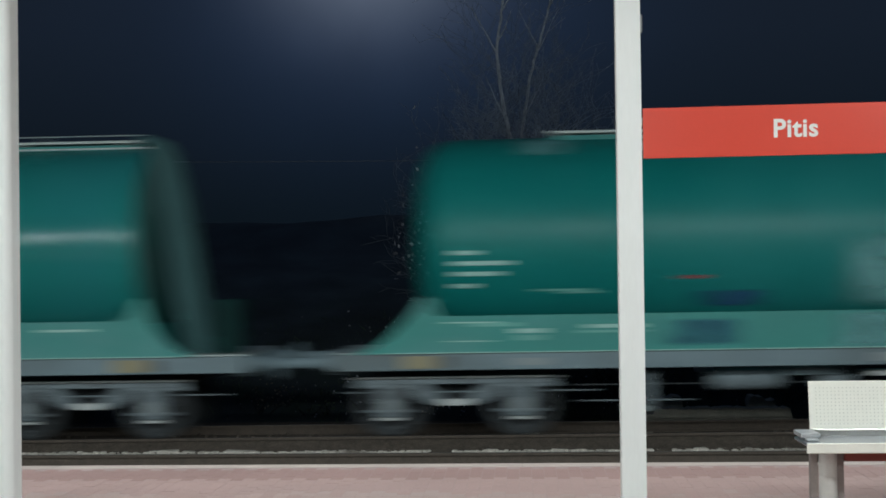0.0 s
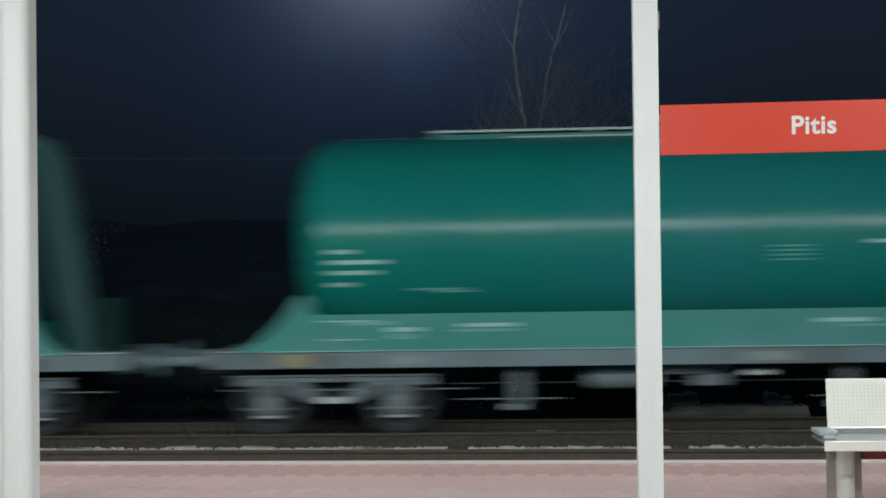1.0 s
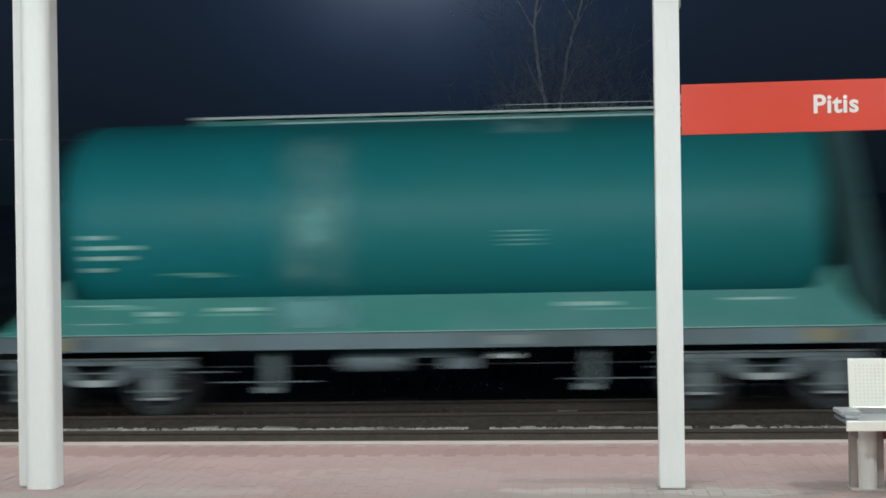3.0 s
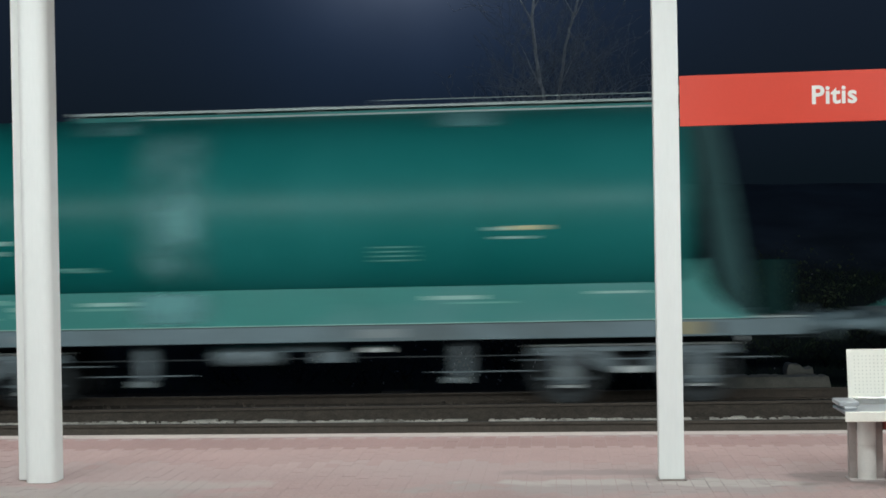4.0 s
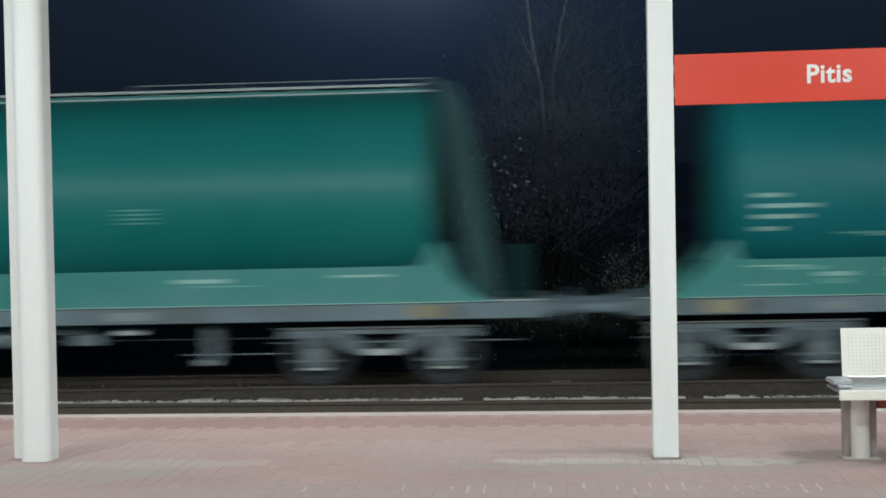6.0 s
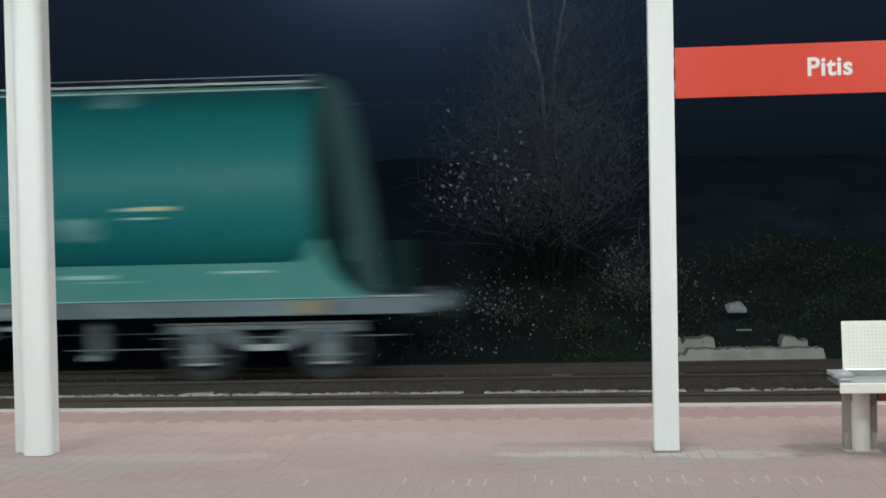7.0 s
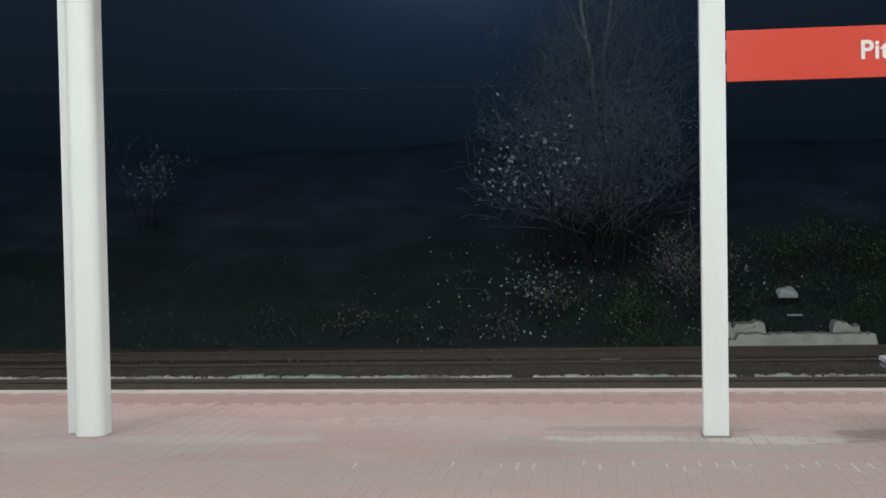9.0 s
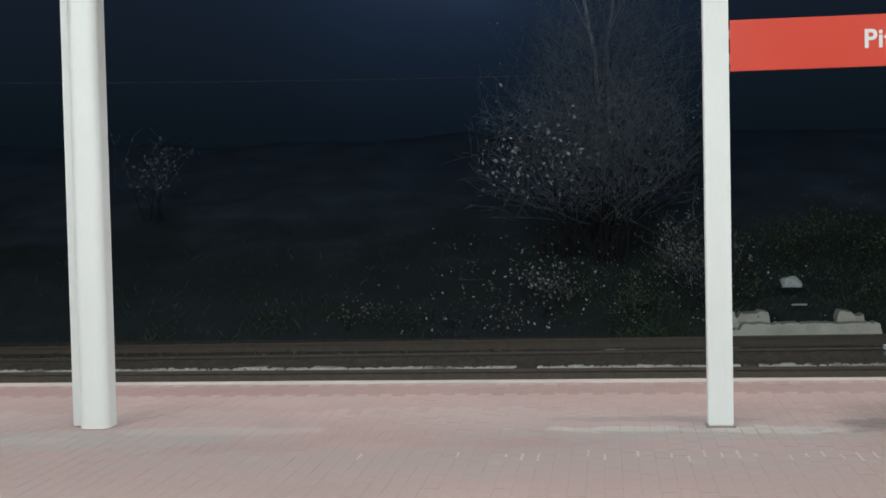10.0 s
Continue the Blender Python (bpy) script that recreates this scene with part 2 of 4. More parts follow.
def film_of(name, base, cover, scale, rough=0.8):
    """A thin, patchy film (dust, spray paint) that thins out towards its own edges."""
    m = mat(name, base, rough, vary=0.2, scale=scale, bump=0.05)
    n, l = m.node_tree.nodes, m.node_tree.links
    tc = n.new("ShaderNodeTexCoord")
    sep = n.new("ShaderNodeSeparateXYZ")
    l.new(tc.outputs["Generated"], sep.inputs[0])
    fades = []
    for axis, steep in (("X", 3.0), ("Z", 5.0)):
        pp = n.new("ShaderNodeMath")
        pp.operation = "PINGPONG"
        pp.inputs[1].default_value = 0.5
        l.new(sep.outputs[axis], pp.inputs[0])
        mr = n.new("ShaderNodeMapRange")
        mr.interpolation_type = "SMOOTHSTEP"
        mr.inputs["From Max"].default_value = 1.0 / steep
        l.new(pp.outputs[0], mr.inputs["Value"])
        fades.append(mr)
    ns = n.new("ShaderNodeTexNoise")
    ns.inputs["Scale"].default_value, ns.inputs["Detail"].default_value = scale, 5
    l.new(tc.outputs["Object"], ns.inputs["Vector"])
    nr = n.new("ShaderNodeMapRange")
    nr.inputs["From Min"].default_value, nr.inputs["From Max"].default_value = 0.22, 0.60
    nr.inputs["To Max"].default_value = cover
    l.new(ns.outputs["Fac"], nr.inputs["Value"])
    m1, m2 = n.new("ShaderNodeMath"), n.new("ShaderNodeMath")
    m1.operation = m2.operation = "MULTIPLY"
    l.new(fades[0].outputs[0], m1.inputs[0])
    l.new(fades[1].outputs[0], m1.inputs[1])
    l.new(m1.outputs[0], m2.inputs[0])
    l.new(nr.outputs[0], m2.inputs[1])
    l.new(m2.outputs[0], n["Principled BSDF"].inputs["Alpha"])
    return m


CEMENT_DUST = film_of("spilt_cement_dust", (0.20, 0.49, 0.49), 0.72, 1.6)
SPRAY_BLUE = film_of("blue_spray_paint", (0.020, 0.105, 0.220), 0.85, 2.5)
SPRAY_THIN = film_of("thin_blue_spray_paint", (0.035, 0.150, 0.240), 0.45, 2.5)
SPRAY_RED = film_of("red_spray_paint", (0.45, 0.06, 0.07), 0.9, 3.0)
SPRAY_NAVY = film_of("navy_spray_paint", (0.008, 0.030, 0.070), 0.8, 3.0)


# cement washes and grime spilt on the paving, and the bench's painted shade: centre, half widths, colour, cover
STAINS_AND_SHADE = [((-3.55, 9.50), (1.45, 0.42), (0.400, 0.345, 0.325), 0.85), ((-2.75, 9.86), (0.85, 0.20), (0.465, 0.395, 0.37), 0.7),
          ((-4.45, 9.42), (0.90, 0.22), (0.455, 0.390, 0.365), 0.65), ((0.55, 9.72), (1.55, 0.34), (0.395, 0.335, 0.318), 0.85),
          ((0.15, 9.90), (0.66, 0.15), (0.50, 0.445, 0.415), 0.95), ((1.15, 9.86), (0.55, 0.17), (0.50, 0.445, 0.415), 0.95),
          # first of these two: shade under the bench, put into the paving's colour
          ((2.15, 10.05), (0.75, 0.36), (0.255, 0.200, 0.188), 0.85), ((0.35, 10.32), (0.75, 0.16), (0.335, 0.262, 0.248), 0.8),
          ((-0.6, 8.70), (3.0, 0.55), (0.420, 0.342, 0.322), 0.6)]


def stained_and_shaded(m):
    """Washes the stains and the bench's shade over a paving material; they run on from paver to paver."""
    n, l = m.node_tree.nodes, m.node_tree.links
    b = n["Principled BSDF"]
    col = b.inputs["Base Color"].links[0].from_socket
    geo = n.new("ShaderNodeNewGeometry")
    ns = n.new("ShaderNodeTexNoise")
    ns.inputs["Scale"].default_value, ns.inputs["Detail"].default_value = 3.6, 7
    l.new(geo.outputs["Position"], ns.inputs["Vector"])
    for (cx, cy), (rx, ry), colour, cover in STAINS_AND_SHADE:
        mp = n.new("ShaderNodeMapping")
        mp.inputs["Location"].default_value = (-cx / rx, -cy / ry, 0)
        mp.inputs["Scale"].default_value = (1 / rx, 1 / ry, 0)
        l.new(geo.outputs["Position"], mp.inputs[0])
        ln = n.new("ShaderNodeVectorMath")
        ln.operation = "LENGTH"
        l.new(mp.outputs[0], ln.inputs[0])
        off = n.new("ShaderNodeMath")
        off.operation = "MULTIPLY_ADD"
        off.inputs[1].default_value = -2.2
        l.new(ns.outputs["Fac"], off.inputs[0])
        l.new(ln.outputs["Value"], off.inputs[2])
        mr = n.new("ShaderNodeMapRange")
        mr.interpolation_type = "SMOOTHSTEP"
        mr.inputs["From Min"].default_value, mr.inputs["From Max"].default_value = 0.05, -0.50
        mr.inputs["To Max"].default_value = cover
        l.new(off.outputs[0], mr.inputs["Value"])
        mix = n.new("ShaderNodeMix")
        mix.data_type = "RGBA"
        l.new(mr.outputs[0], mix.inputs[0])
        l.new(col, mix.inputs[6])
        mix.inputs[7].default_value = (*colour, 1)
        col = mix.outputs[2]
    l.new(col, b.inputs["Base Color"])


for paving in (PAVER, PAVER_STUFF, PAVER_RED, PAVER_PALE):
    stained_and_shaded(paving)


def haze_over(m, colour, y0, y1):
    """Mixes a paler, bluer haze into the earth's colour up the bank, with a ragged edge."""
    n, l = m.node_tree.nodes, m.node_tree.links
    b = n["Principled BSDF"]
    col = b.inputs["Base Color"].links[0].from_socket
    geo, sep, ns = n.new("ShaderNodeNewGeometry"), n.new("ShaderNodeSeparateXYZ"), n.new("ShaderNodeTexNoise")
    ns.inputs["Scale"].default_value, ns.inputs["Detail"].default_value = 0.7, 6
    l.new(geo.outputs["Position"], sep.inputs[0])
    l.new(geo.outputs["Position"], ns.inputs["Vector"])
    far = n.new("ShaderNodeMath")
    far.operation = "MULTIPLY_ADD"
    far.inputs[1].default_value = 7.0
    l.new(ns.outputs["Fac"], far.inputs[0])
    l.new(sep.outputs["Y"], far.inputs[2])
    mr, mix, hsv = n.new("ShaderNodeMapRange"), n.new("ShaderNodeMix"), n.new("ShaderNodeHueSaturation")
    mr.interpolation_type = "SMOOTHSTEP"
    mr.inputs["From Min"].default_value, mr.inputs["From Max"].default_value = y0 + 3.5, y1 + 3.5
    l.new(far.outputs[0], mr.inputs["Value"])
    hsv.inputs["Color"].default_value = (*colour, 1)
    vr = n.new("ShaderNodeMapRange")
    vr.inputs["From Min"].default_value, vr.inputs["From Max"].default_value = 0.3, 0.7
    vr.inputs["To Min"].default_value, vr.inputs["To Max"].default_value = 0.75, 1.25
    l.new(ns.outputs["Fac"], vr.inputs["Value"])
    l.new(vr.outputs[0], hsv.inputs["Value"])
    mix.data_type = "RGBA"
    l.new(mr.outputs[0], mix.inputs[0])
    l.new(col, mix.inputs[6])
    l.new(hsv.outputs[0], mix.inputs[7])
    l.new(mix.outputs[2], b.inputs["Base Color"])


# night haze over the upper bank, painted into the earth material
haze_over(EARTH, (0.076, 0.106, 0.134), 27.0, 34.0)


# ---- mesh helpers ----
def link(name, me, material, parent=None, label=""):
    ob = new(name, me)
    if not me.materials:
        me.materials.append(material)
    if parent is not None:
        ob.parent = parent
    if label:
        tagged(ob, label)
    return ob


def part(name, bm, material, parent=None, label="", smooth=False):
    me = bpy.data.meshes.new(name)
    bm.normal_update()
    bm.to_mesh(me)
    bm.free()
    if smooth:
        me.shade_smooth()
    return link(name, me, material, parent, label)


def thing(name, at, label, category, group="", kind=""):
    ob = new(name)
    ob.matrix_world = at
    return tagged(ob, label, category, group, kind)


def box(bm, x0, x1, y0, y1, z0, z1, bevel=0.0):
    r = bmesh.ops.create_cube(bm, size=1.0)
    bmesh.ops.transform(bm, matrix=Matrix.Translation(((x0 + x1) / 2, (y0 + y1) / 2, (z0 + z1) / 2)) @ Matrix.Diagonal((x1 - x0, y1 - y0, z1 - z0, 1)), verts=r["verts"])
    if bevel:
        edges = {e for v in r["verts"] for e in v.link_edges}
        bmesh.ops.bevel(bm, geom=list(edges), offset=bevel, segments=2, affect="EDGES", profile=0.5)
    return bm


def boxes(*rows, bevel=0.0):
    bm = bmesh.new()
    for r in rows:
        box(bm, *r, bevel=bevel)
    return bm


def rod(bm, a, b, r0, r1=None, sides=10):
    """A capped rod from a to b."""
    a, b = Vector(a), Vector(b)
    d = b - a
    m = Matrix.Translation((a + b) / 2) @ d.to_track_quat("Z", "Y").to_matrix().to_4x4()
    bmesh.ops.create_cone(bm, cap_ends=True, segments=sides, radius1=r0, radius2=r0 if r1 is None else r1, depth=d.length, matrix=m)
    return bm


def rods(*rows, sides=10):
    bm = bmesh.new()
    for r in rows:
        rod(bm, *r, sides=sides)
    return bm


def extrude_profile(profile, y0, y1, bevel=0.0):
    """A plate with an (x, z) outline, from y0 to y1."""
    bm = bmesh.new()
    front = [bm.verts.new((x, y0, z)) for x, z in profile]
    back = [bm.verts.new((x, y1, z)) for x, z in profile]
    bm.faces.new(front)
    bm.faces.new(back[::-1])
    k = len(profile)
    for i in range(k):
        bm.faces.new((front[i], back[i], back[(i + 1) % k], front[(i + 1) % k]))
    bmesh.ops.recalc_face_normals(bm, faces=bm.faces)
    if bevel:
        bmesh.ops.bevel(bm, geom=list(bm.edges), offset=bevel, segments=1, affect="EDGES")
    return bm


def lathe(bm, rings, sides=40, axis="x"):
    """A body of revolution: rings of (place along the axis, radius)."""
    loops = []
    for s, r in rings:
        loop = []
        for i in range(sides):
            a = 2 * math.pi * i / sides
            c, d = r * math.cos(a), r * math.sin(a)
            loop.append(bm.verts.new({"x": (s, c, d), "y": (c, s, d), "z": (c, d, s)}[axis]))
        loops.append(loop)
    for p, q in zip(loops, loops[1:]):
        for i in range(sides):
            bm.faces.new((p[i], p[(i + 1) % sides], q[(i + 1) % sides], q[i]))
    bm.faces.new(loops[0])
    bm.faces.new(loops[-1])
    bmesh.ops.recalc_face_normals(bm, faces=bm.faces)
    return bm


def rough_mesh(name, boxes_list, material, parent=None):
    """Many small eight-cornered pieces in one mesh, from (centre, size, turn)."""
    verts, faces = [], []
    for (cx, cy, cz), (sx, sy, sz), turn in boxes_list:
        k, c, s = len(verts), math.cos(turn), math.sin(turn)
        for dx, dy, dz in ((-1, -1, -1), (1, -1, -1), (1, 1, -1), (-1, 1, -1), (-1, -1, 1), (1, -1, 1), (1, 1, 1), (-1, 1, 1)):
            t = 0.78 if dz > 0 else 1.0
            x, y = dx * sx / 2 * t, dy * sy / 2 * t
            verts.append((cx + x * c - y * s, cy + x * s + y * c, cz + dz * sz / 2))
        faces += [tuple(k + i for i in f) for f in ((4, 5, 6, 7), (0, 1, 5, 4), (1, 2, 6, 5), (2, 3, 7, 6), (3, 0, 4, 7))]
    me = bpy.data.meshes.new(name)
    me.from_pydata(verts, [], faces)
    return link(name, me, material, parent)


# ---- the setting: ground, tracks, platform, canopy ----
def build_ground():
    """One sheet: track bed, then the bank that rises behind it and goes on to the horizon."""
    lines = [(-40, -1.3), (-9, -1.3), (-8.5, BALLAST_Z), (12.0, BALLAST_Z)] + BANK + [(60, 2.4), (150, 1.0), (900, -6.0)]
    xs = [-900, -300, -120, -60] + [-30 + 0.6 * i for i in range(101)] + [60, 120, 300, 900]
    verts = []
    for y, z in lines:
        for x in xs:
            lump = 0.0
            if 24.7 < y < 47 and abs(x) < 31:
                lump = (0.12 + 0.010 * (y - 24.7)) * noise.noise((x * 0.45, y * 0.5, 0.0)) + 0.07 * noise.noise((x * 1.7, y * 1.5, 4.0))
            verts.append((x, y, z + lump))
    w = len(xs)
    faces = [(r * w + c, r * w + c + 1, (r + 1) * w + c + 1, (r + 1) * w + c) for r in range(len(lines) - 1) for c in range(w - 1)]
    me = bpy.data.meshes.new("ground")
    me.from_pydata(verts, [], faces)
    me.shade_smooth()
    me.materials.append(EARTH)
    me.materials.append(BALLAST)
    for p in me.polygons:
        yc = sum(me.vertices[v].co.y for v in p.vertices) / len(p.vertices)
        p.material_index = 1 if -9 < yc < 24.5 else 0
    tagged(link("ground", me, EARTH), "dark gravel track bed and grassy earth bank at night", "ground", kind="structure")


def build_ballast():
    """Loose stones on the bed of the farthest track."""
    rng = random.Random(3)
    rows = []
    for _ in range(4200):
        x, y = rng.uniform(-11, 7), rng.choice((rng.uniform(19.0, 20.35), rng.uniform(19.0, 24.4)))
        s = rng.uniform(0.025, 0.06)
        rows.append(((x, y, BALLAST_Z + s * 0.2 + (0.055 if 20.8 < y < 23.8 else 0.0)), (s, s * rng.uniform(0.7, 1.3), s * 0.8), rng.uniform(0, 3.14)))
    for _ in range(2600):          # heaped against the sleeper ends
        x, y, s = rng.uniform(-11, 7), rng.uniform(20.36, 20.75), rng.uniform(0.04, 0.075)
        rows.append(((x, y, RAIL_Z - 0.175 + rng.uniform(-0.05, 0.012) - s * 0.5), (s, s, s), rng.uniform(0, 3.14)))
    for _ in range(5200):          # strewn over the sleeper ends, leaving an uneven pale line
        x, y, s = rng.uniform(-11, 7), rng.uniform(20.16, 20.62), rng.uniform(0.03, 0.065)
        if noise.noise((x * 2.6, y * 2.0, 2.0)) > 0.30:
            rows.append(((x, y, RAIL_Z - 0.165 - max(0.0, 20.36 - y) * 0.35 + rng.uniform(-0.02, 0.012)), (s, s, s * 0.8), rng.uniform(0, 3.14)))
    edge = []                      # broken, pale stones along the sleeper ends
    for _ in range(2400):
        x = rng.uniform(-11, 7)
        if noise.noise((x * 1.3, 5.0, 1.0)) > -0.34:
            s = rng.uniform(0.024, 0.056) * (1.0 + 1.6 * max(0.0, noise.noise((x * 3.1, 2.0, 7.0))))
            edge.append(((x, rng.uniform(20.24, 20.34), RAIL_Z - 0.180 + rng.uniform(-0.02, 0.014)), (s * 1.3, s, s * 0.8), rng.uniform(0, 3.14)))
    tagged(rough_mesh("pale_stones", edge, SLEEPER), "pale broken stones along the sleeper ends", "gravel", kind="stuff")
    tagged(rough_mesh("ballast_stones", rows, STONE), "loose dark brown ballast stones between the rails", "gravel", kind="stuff")


def build_track(yc, spacing, phase, first, last, detailed):
    ends = (-45, 30) if detailed else (-160, 60)
    t = thing("railway_track", pose(0, yc, 0), "rusty steel rails on pale concrete sleepers in dark ballast", "railway track", "tracks beside the platform", "structure")
    for side in (-1, 1):
        g = side * 0.87
        r = part("rail", boxes((*ends, g - 0.075, g + 0.075, RAIL_Z - 0.165, RAIL_Z - 0.145), (*ends, g - 0.010, g + 0.010, RAIL_Z - 0.147, RAIL_Z - 0.035), (*ends, g - 0.036, g + 0.036, RAIL_Z - 0.037, RAIL_Z - 0.003)), RAIL, t)
        if detailed:
            r.matrix_local = pose(0, 0, GRADE * 3.0, 0, -math.degrees(GRADE), 0)
        part("rail_head", boxes((*ends, g - 0.030, g + 0.030, RAIL_Z - 0.003, RAIL_Z)), RAIL_TOP, r, "worn bright running surface")
    if not detailed:
        return
    shoulder = extrude_profile([(-1.30, BALLAST_Z - 0.05), (-1.30, RAIL_Z - 0.195), (-1.17, RAIL_Z - 0.150), (-0.955, RAIL_Z - 0.045), (-0.915, RAIL_Z - 0.045), (-0.915, BALLAST_Z - 0.05)], -60, 60)
    bmesh.ops.rotate(shoulder, verts=shoulder.verts, cent=(0, 0, 0), matrix=Matrix.Rotation(radians(90), 3, "Z"))
    part("ballast_shoulder", shoulder, BALLAST, t, "brown ballast heaped against the rail").matrix_local = pose(0, 0, GRADE * 3.0, 0, -math.degrees(GRADE), 0)
    part("ballast_bed", boxes((-60, 40, -0.80, 2.2, BALLAST_Z - 0.05, RAIL_Z - 0.150)), BALLAST, t, "brown ballast filled between the rails")
    bm = extrude_profile([(-0.245, 0.0), (0.245, 0.0), (0.215, 0.20), (-0.215, 0.20)], -1.30, 1.30, bevel=0.012)
    me = bpy.data.meshes.new("sleeper")
    bm.to_mesh(me)
    bm.free()
    rng = random.Random(8)
    x = first + phase
    while x < last:
        s = link("sleeper", me, SLEEPER, t)
        s.matrix_local = pose(x + rng.uniform(-0.05, 0.05), rng.uniform(-0.07, 0.07), RAIL_Z - 0.365 + rng.uniform(-0.02, 0.012), rng.uniform(-0.6, 0.6), rng.uniform(-2, 2), rng.uniform(-2, 2))
        x += spacing


def build_platform():
    p = thing("platform", pose(0, 0, 0), "wide railway platform paved with worn pink concrete pavers", "platform", kind="structure")
    part("platform_slab", boxes((-60, 60, -8.0, EDGE_Y - 0.20, -0.9, -0.075), (-60, 60, EDGE_Y - 0.20, EDGE_Y - 0.06, -0.9, -0.10)), CONCRETE, p)
    part("joint_bed", boxes((-60, 60, -7.9, EDGE_Y - 0.205, -0.075, -0.0012)), JOINT_SAND, p)
    x = -20.0
    bm = bmesh.new()
    box(bm, 0.0005, 0.9995, EDGE_Y - 0.195, EDGE_Y, -0.098, 0.004, bevel=0.004)
    me = bpy.data.meshes.new("coping_stone")
    bm.to_mesh(me)
    bm.free()
    while x < 16:
        c = link("coping_stone", me, COPING, p)
        c.matrix_local = pose(x, 0, 0)
        x += 1.0
    return p


def build_pavers(p):
    """Brick-shaped pavers, long side across the platform, in half-bond; the nearest ones as pieces of their own."""
    rng = random.Random(5)
    bm = bmesh.new()
    box(bm, -0.0490, 0.0490, -0.0990, 0.0990, -0.010, 0.0, bevel=0.003)
    me = bpy.data.meshes.new("paver")
    bm.to_mesh(me)
    bm.free()
    near, far, red, rim = [], [], [], []
    for i in range(-120, 110):
        x = i * 0.1 + 0.02
        for j in range(-5, 63):
            y = j * 0.2 + (0.1 if i % 2 else 0.0)
            if y > EDGE_Y - 0.30 or y < 0.5:
                continue
            z = rng.uniform(-0.0008, 0.0008)
            if 8.05 < y < 9.0 and -4.35 < x < 1.95 and len(near) < 300:
                near.append((x, y, z))
            elif y > 11.65:
                rim.append(((x, y, -0.005 + z), (0.1, 0.2, 0.01), 0.0))
            elif y > 10.75 + 0.5 * noise.noise((x * 0.8, y * 0.8, 3.0)) + rng.gauss(0, 0.08):
                red.append(((x, y, -0.005 + z), (0.1, 0.2, 0.01), 0.0))
            elif y > 4:
                far.append(((x, y, -0.005 + z), (0.1, 0.2, 0.01), 0.0))
    for x, y, z in near:
        o = link("paver", me, PAVER, p)
        o.matrix_local = pose(x, y, z, 0, 0, rng.uniform(-0.6, 0.6))
        # a few pavers carry wear and glint in a paler colour
        if 8.62 < y < 8.98 and -2.6 < x < 1.6 and rng.random() < 0.07:
            o.material_slots[0].link = "OBJECT"
            o.material_slots[0].material = PAVER_PALE

    streaks = []                  # glints along some of the joints, drawn as pale strips
    for i in range(-30, 17):
        if rng.random() < (0.8 if i > 1 else 0.45 if i > -16 else 0.2):
            y0, half = 8.90 + rng.uniform(-0.09, 0.09), rng.uniform(0.005, 0.009)
            streaks.append((i * 0.1 - 0.03 - half, i * 0.1 - 0.03 + half, y0 - rng.uniform(0.05, 0.15), y0 + rng.uniform(0.05, 0.15), -0.0015, 0.0022))
    tagged(part("sand_streak", boxes(*streaks), STREAK, p, "pale streaks for the glint along the paver joints"), kind="stuff")

    gaps = []                     # open, dark joints before the post's foot
    for k in range(-3, 4):
        xj = 0.77 + 0.1 * k
        gaps.append((xj - 0.004, xj + 0.004, 9.80 - rng.uniform(0.03, 0.13), 9.86 + rng.uniform(0.0, 0.05), -0.0015, 0.0020))
    tagged(part("open_joint", boxes(*gaps), LEG_BROWN, p, "dark open joints between pavers by a post"), kind="stuff")

    def slab(name, rows, material, label):
        verts, faces = [], []
        for (x, y, z), _, _ in rows:
            k = len(verts)
            for inset, dz in ((0.0494, -0.005), (0.0482, 0.005)):
                for dx, dy in ((-1, -1), (1, -1), (1, 1), (-1, 1)):
                    verts.append((x + dx * inset, y + dy * (inset + 0.05), z + dz))
            faces += [tuple(k + q for q in f) for f in ((4, 5, 6, 7), (0, 1, 5, 4), (1, 2, 6, 5), (2, 3, 7, 6), (3, 0, 4, 7))]
        m2 = bpy.data.meshes.new(name)
        m2.from_pydata(verts, [], faces)
        tagged(link(name, m2, material, p), label, kind="stuff")
    slab("pavers", far, PAVER_STUFF, "worn pinkish grey concrete pavers")
    slab("pavers", rim, PAVER_EDGE, "darker red pavers behind the platform edge")
    slab("pavers", red, PAVER_RED, "redder concrete pavers along the platform edge")


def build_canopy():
    # roof and fixtures stand out of view, added to carry the lamps
    c = thing("canopy", pose(0, 0, 0), "assumed white canopy roof over the posts, out of view", "canopy", kind="structure")
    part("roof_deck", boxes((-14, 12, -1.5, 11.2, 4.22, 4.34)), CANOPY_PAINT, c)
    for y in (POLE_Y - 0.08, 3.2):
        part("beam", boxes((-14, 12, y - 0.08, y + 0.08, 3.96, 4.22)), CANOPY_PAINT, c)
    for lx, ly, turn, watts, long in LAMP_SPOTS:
        f = thing("strip_light", pose(lx, ly, LAMP_Z, turn), "added white strip light fixture, out of view under the canopy", "lamp", "strip lights under the canopy")
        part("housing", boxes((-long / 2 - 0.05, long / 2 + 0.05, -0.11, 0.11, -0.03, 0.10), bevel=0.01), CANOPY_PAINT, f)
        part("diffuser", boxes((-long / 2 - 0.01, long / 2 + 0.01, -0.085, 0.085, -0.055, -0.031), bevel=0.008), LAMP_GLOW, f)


def build_station_wall():
    w = tagged(part("wall_station", boxes((-60, 60, -8.6, -8.0, -0.9, 4.6)), CONCRETE), "plain concrete wall at the back of the platform", "wall", kind="structure")
    return w


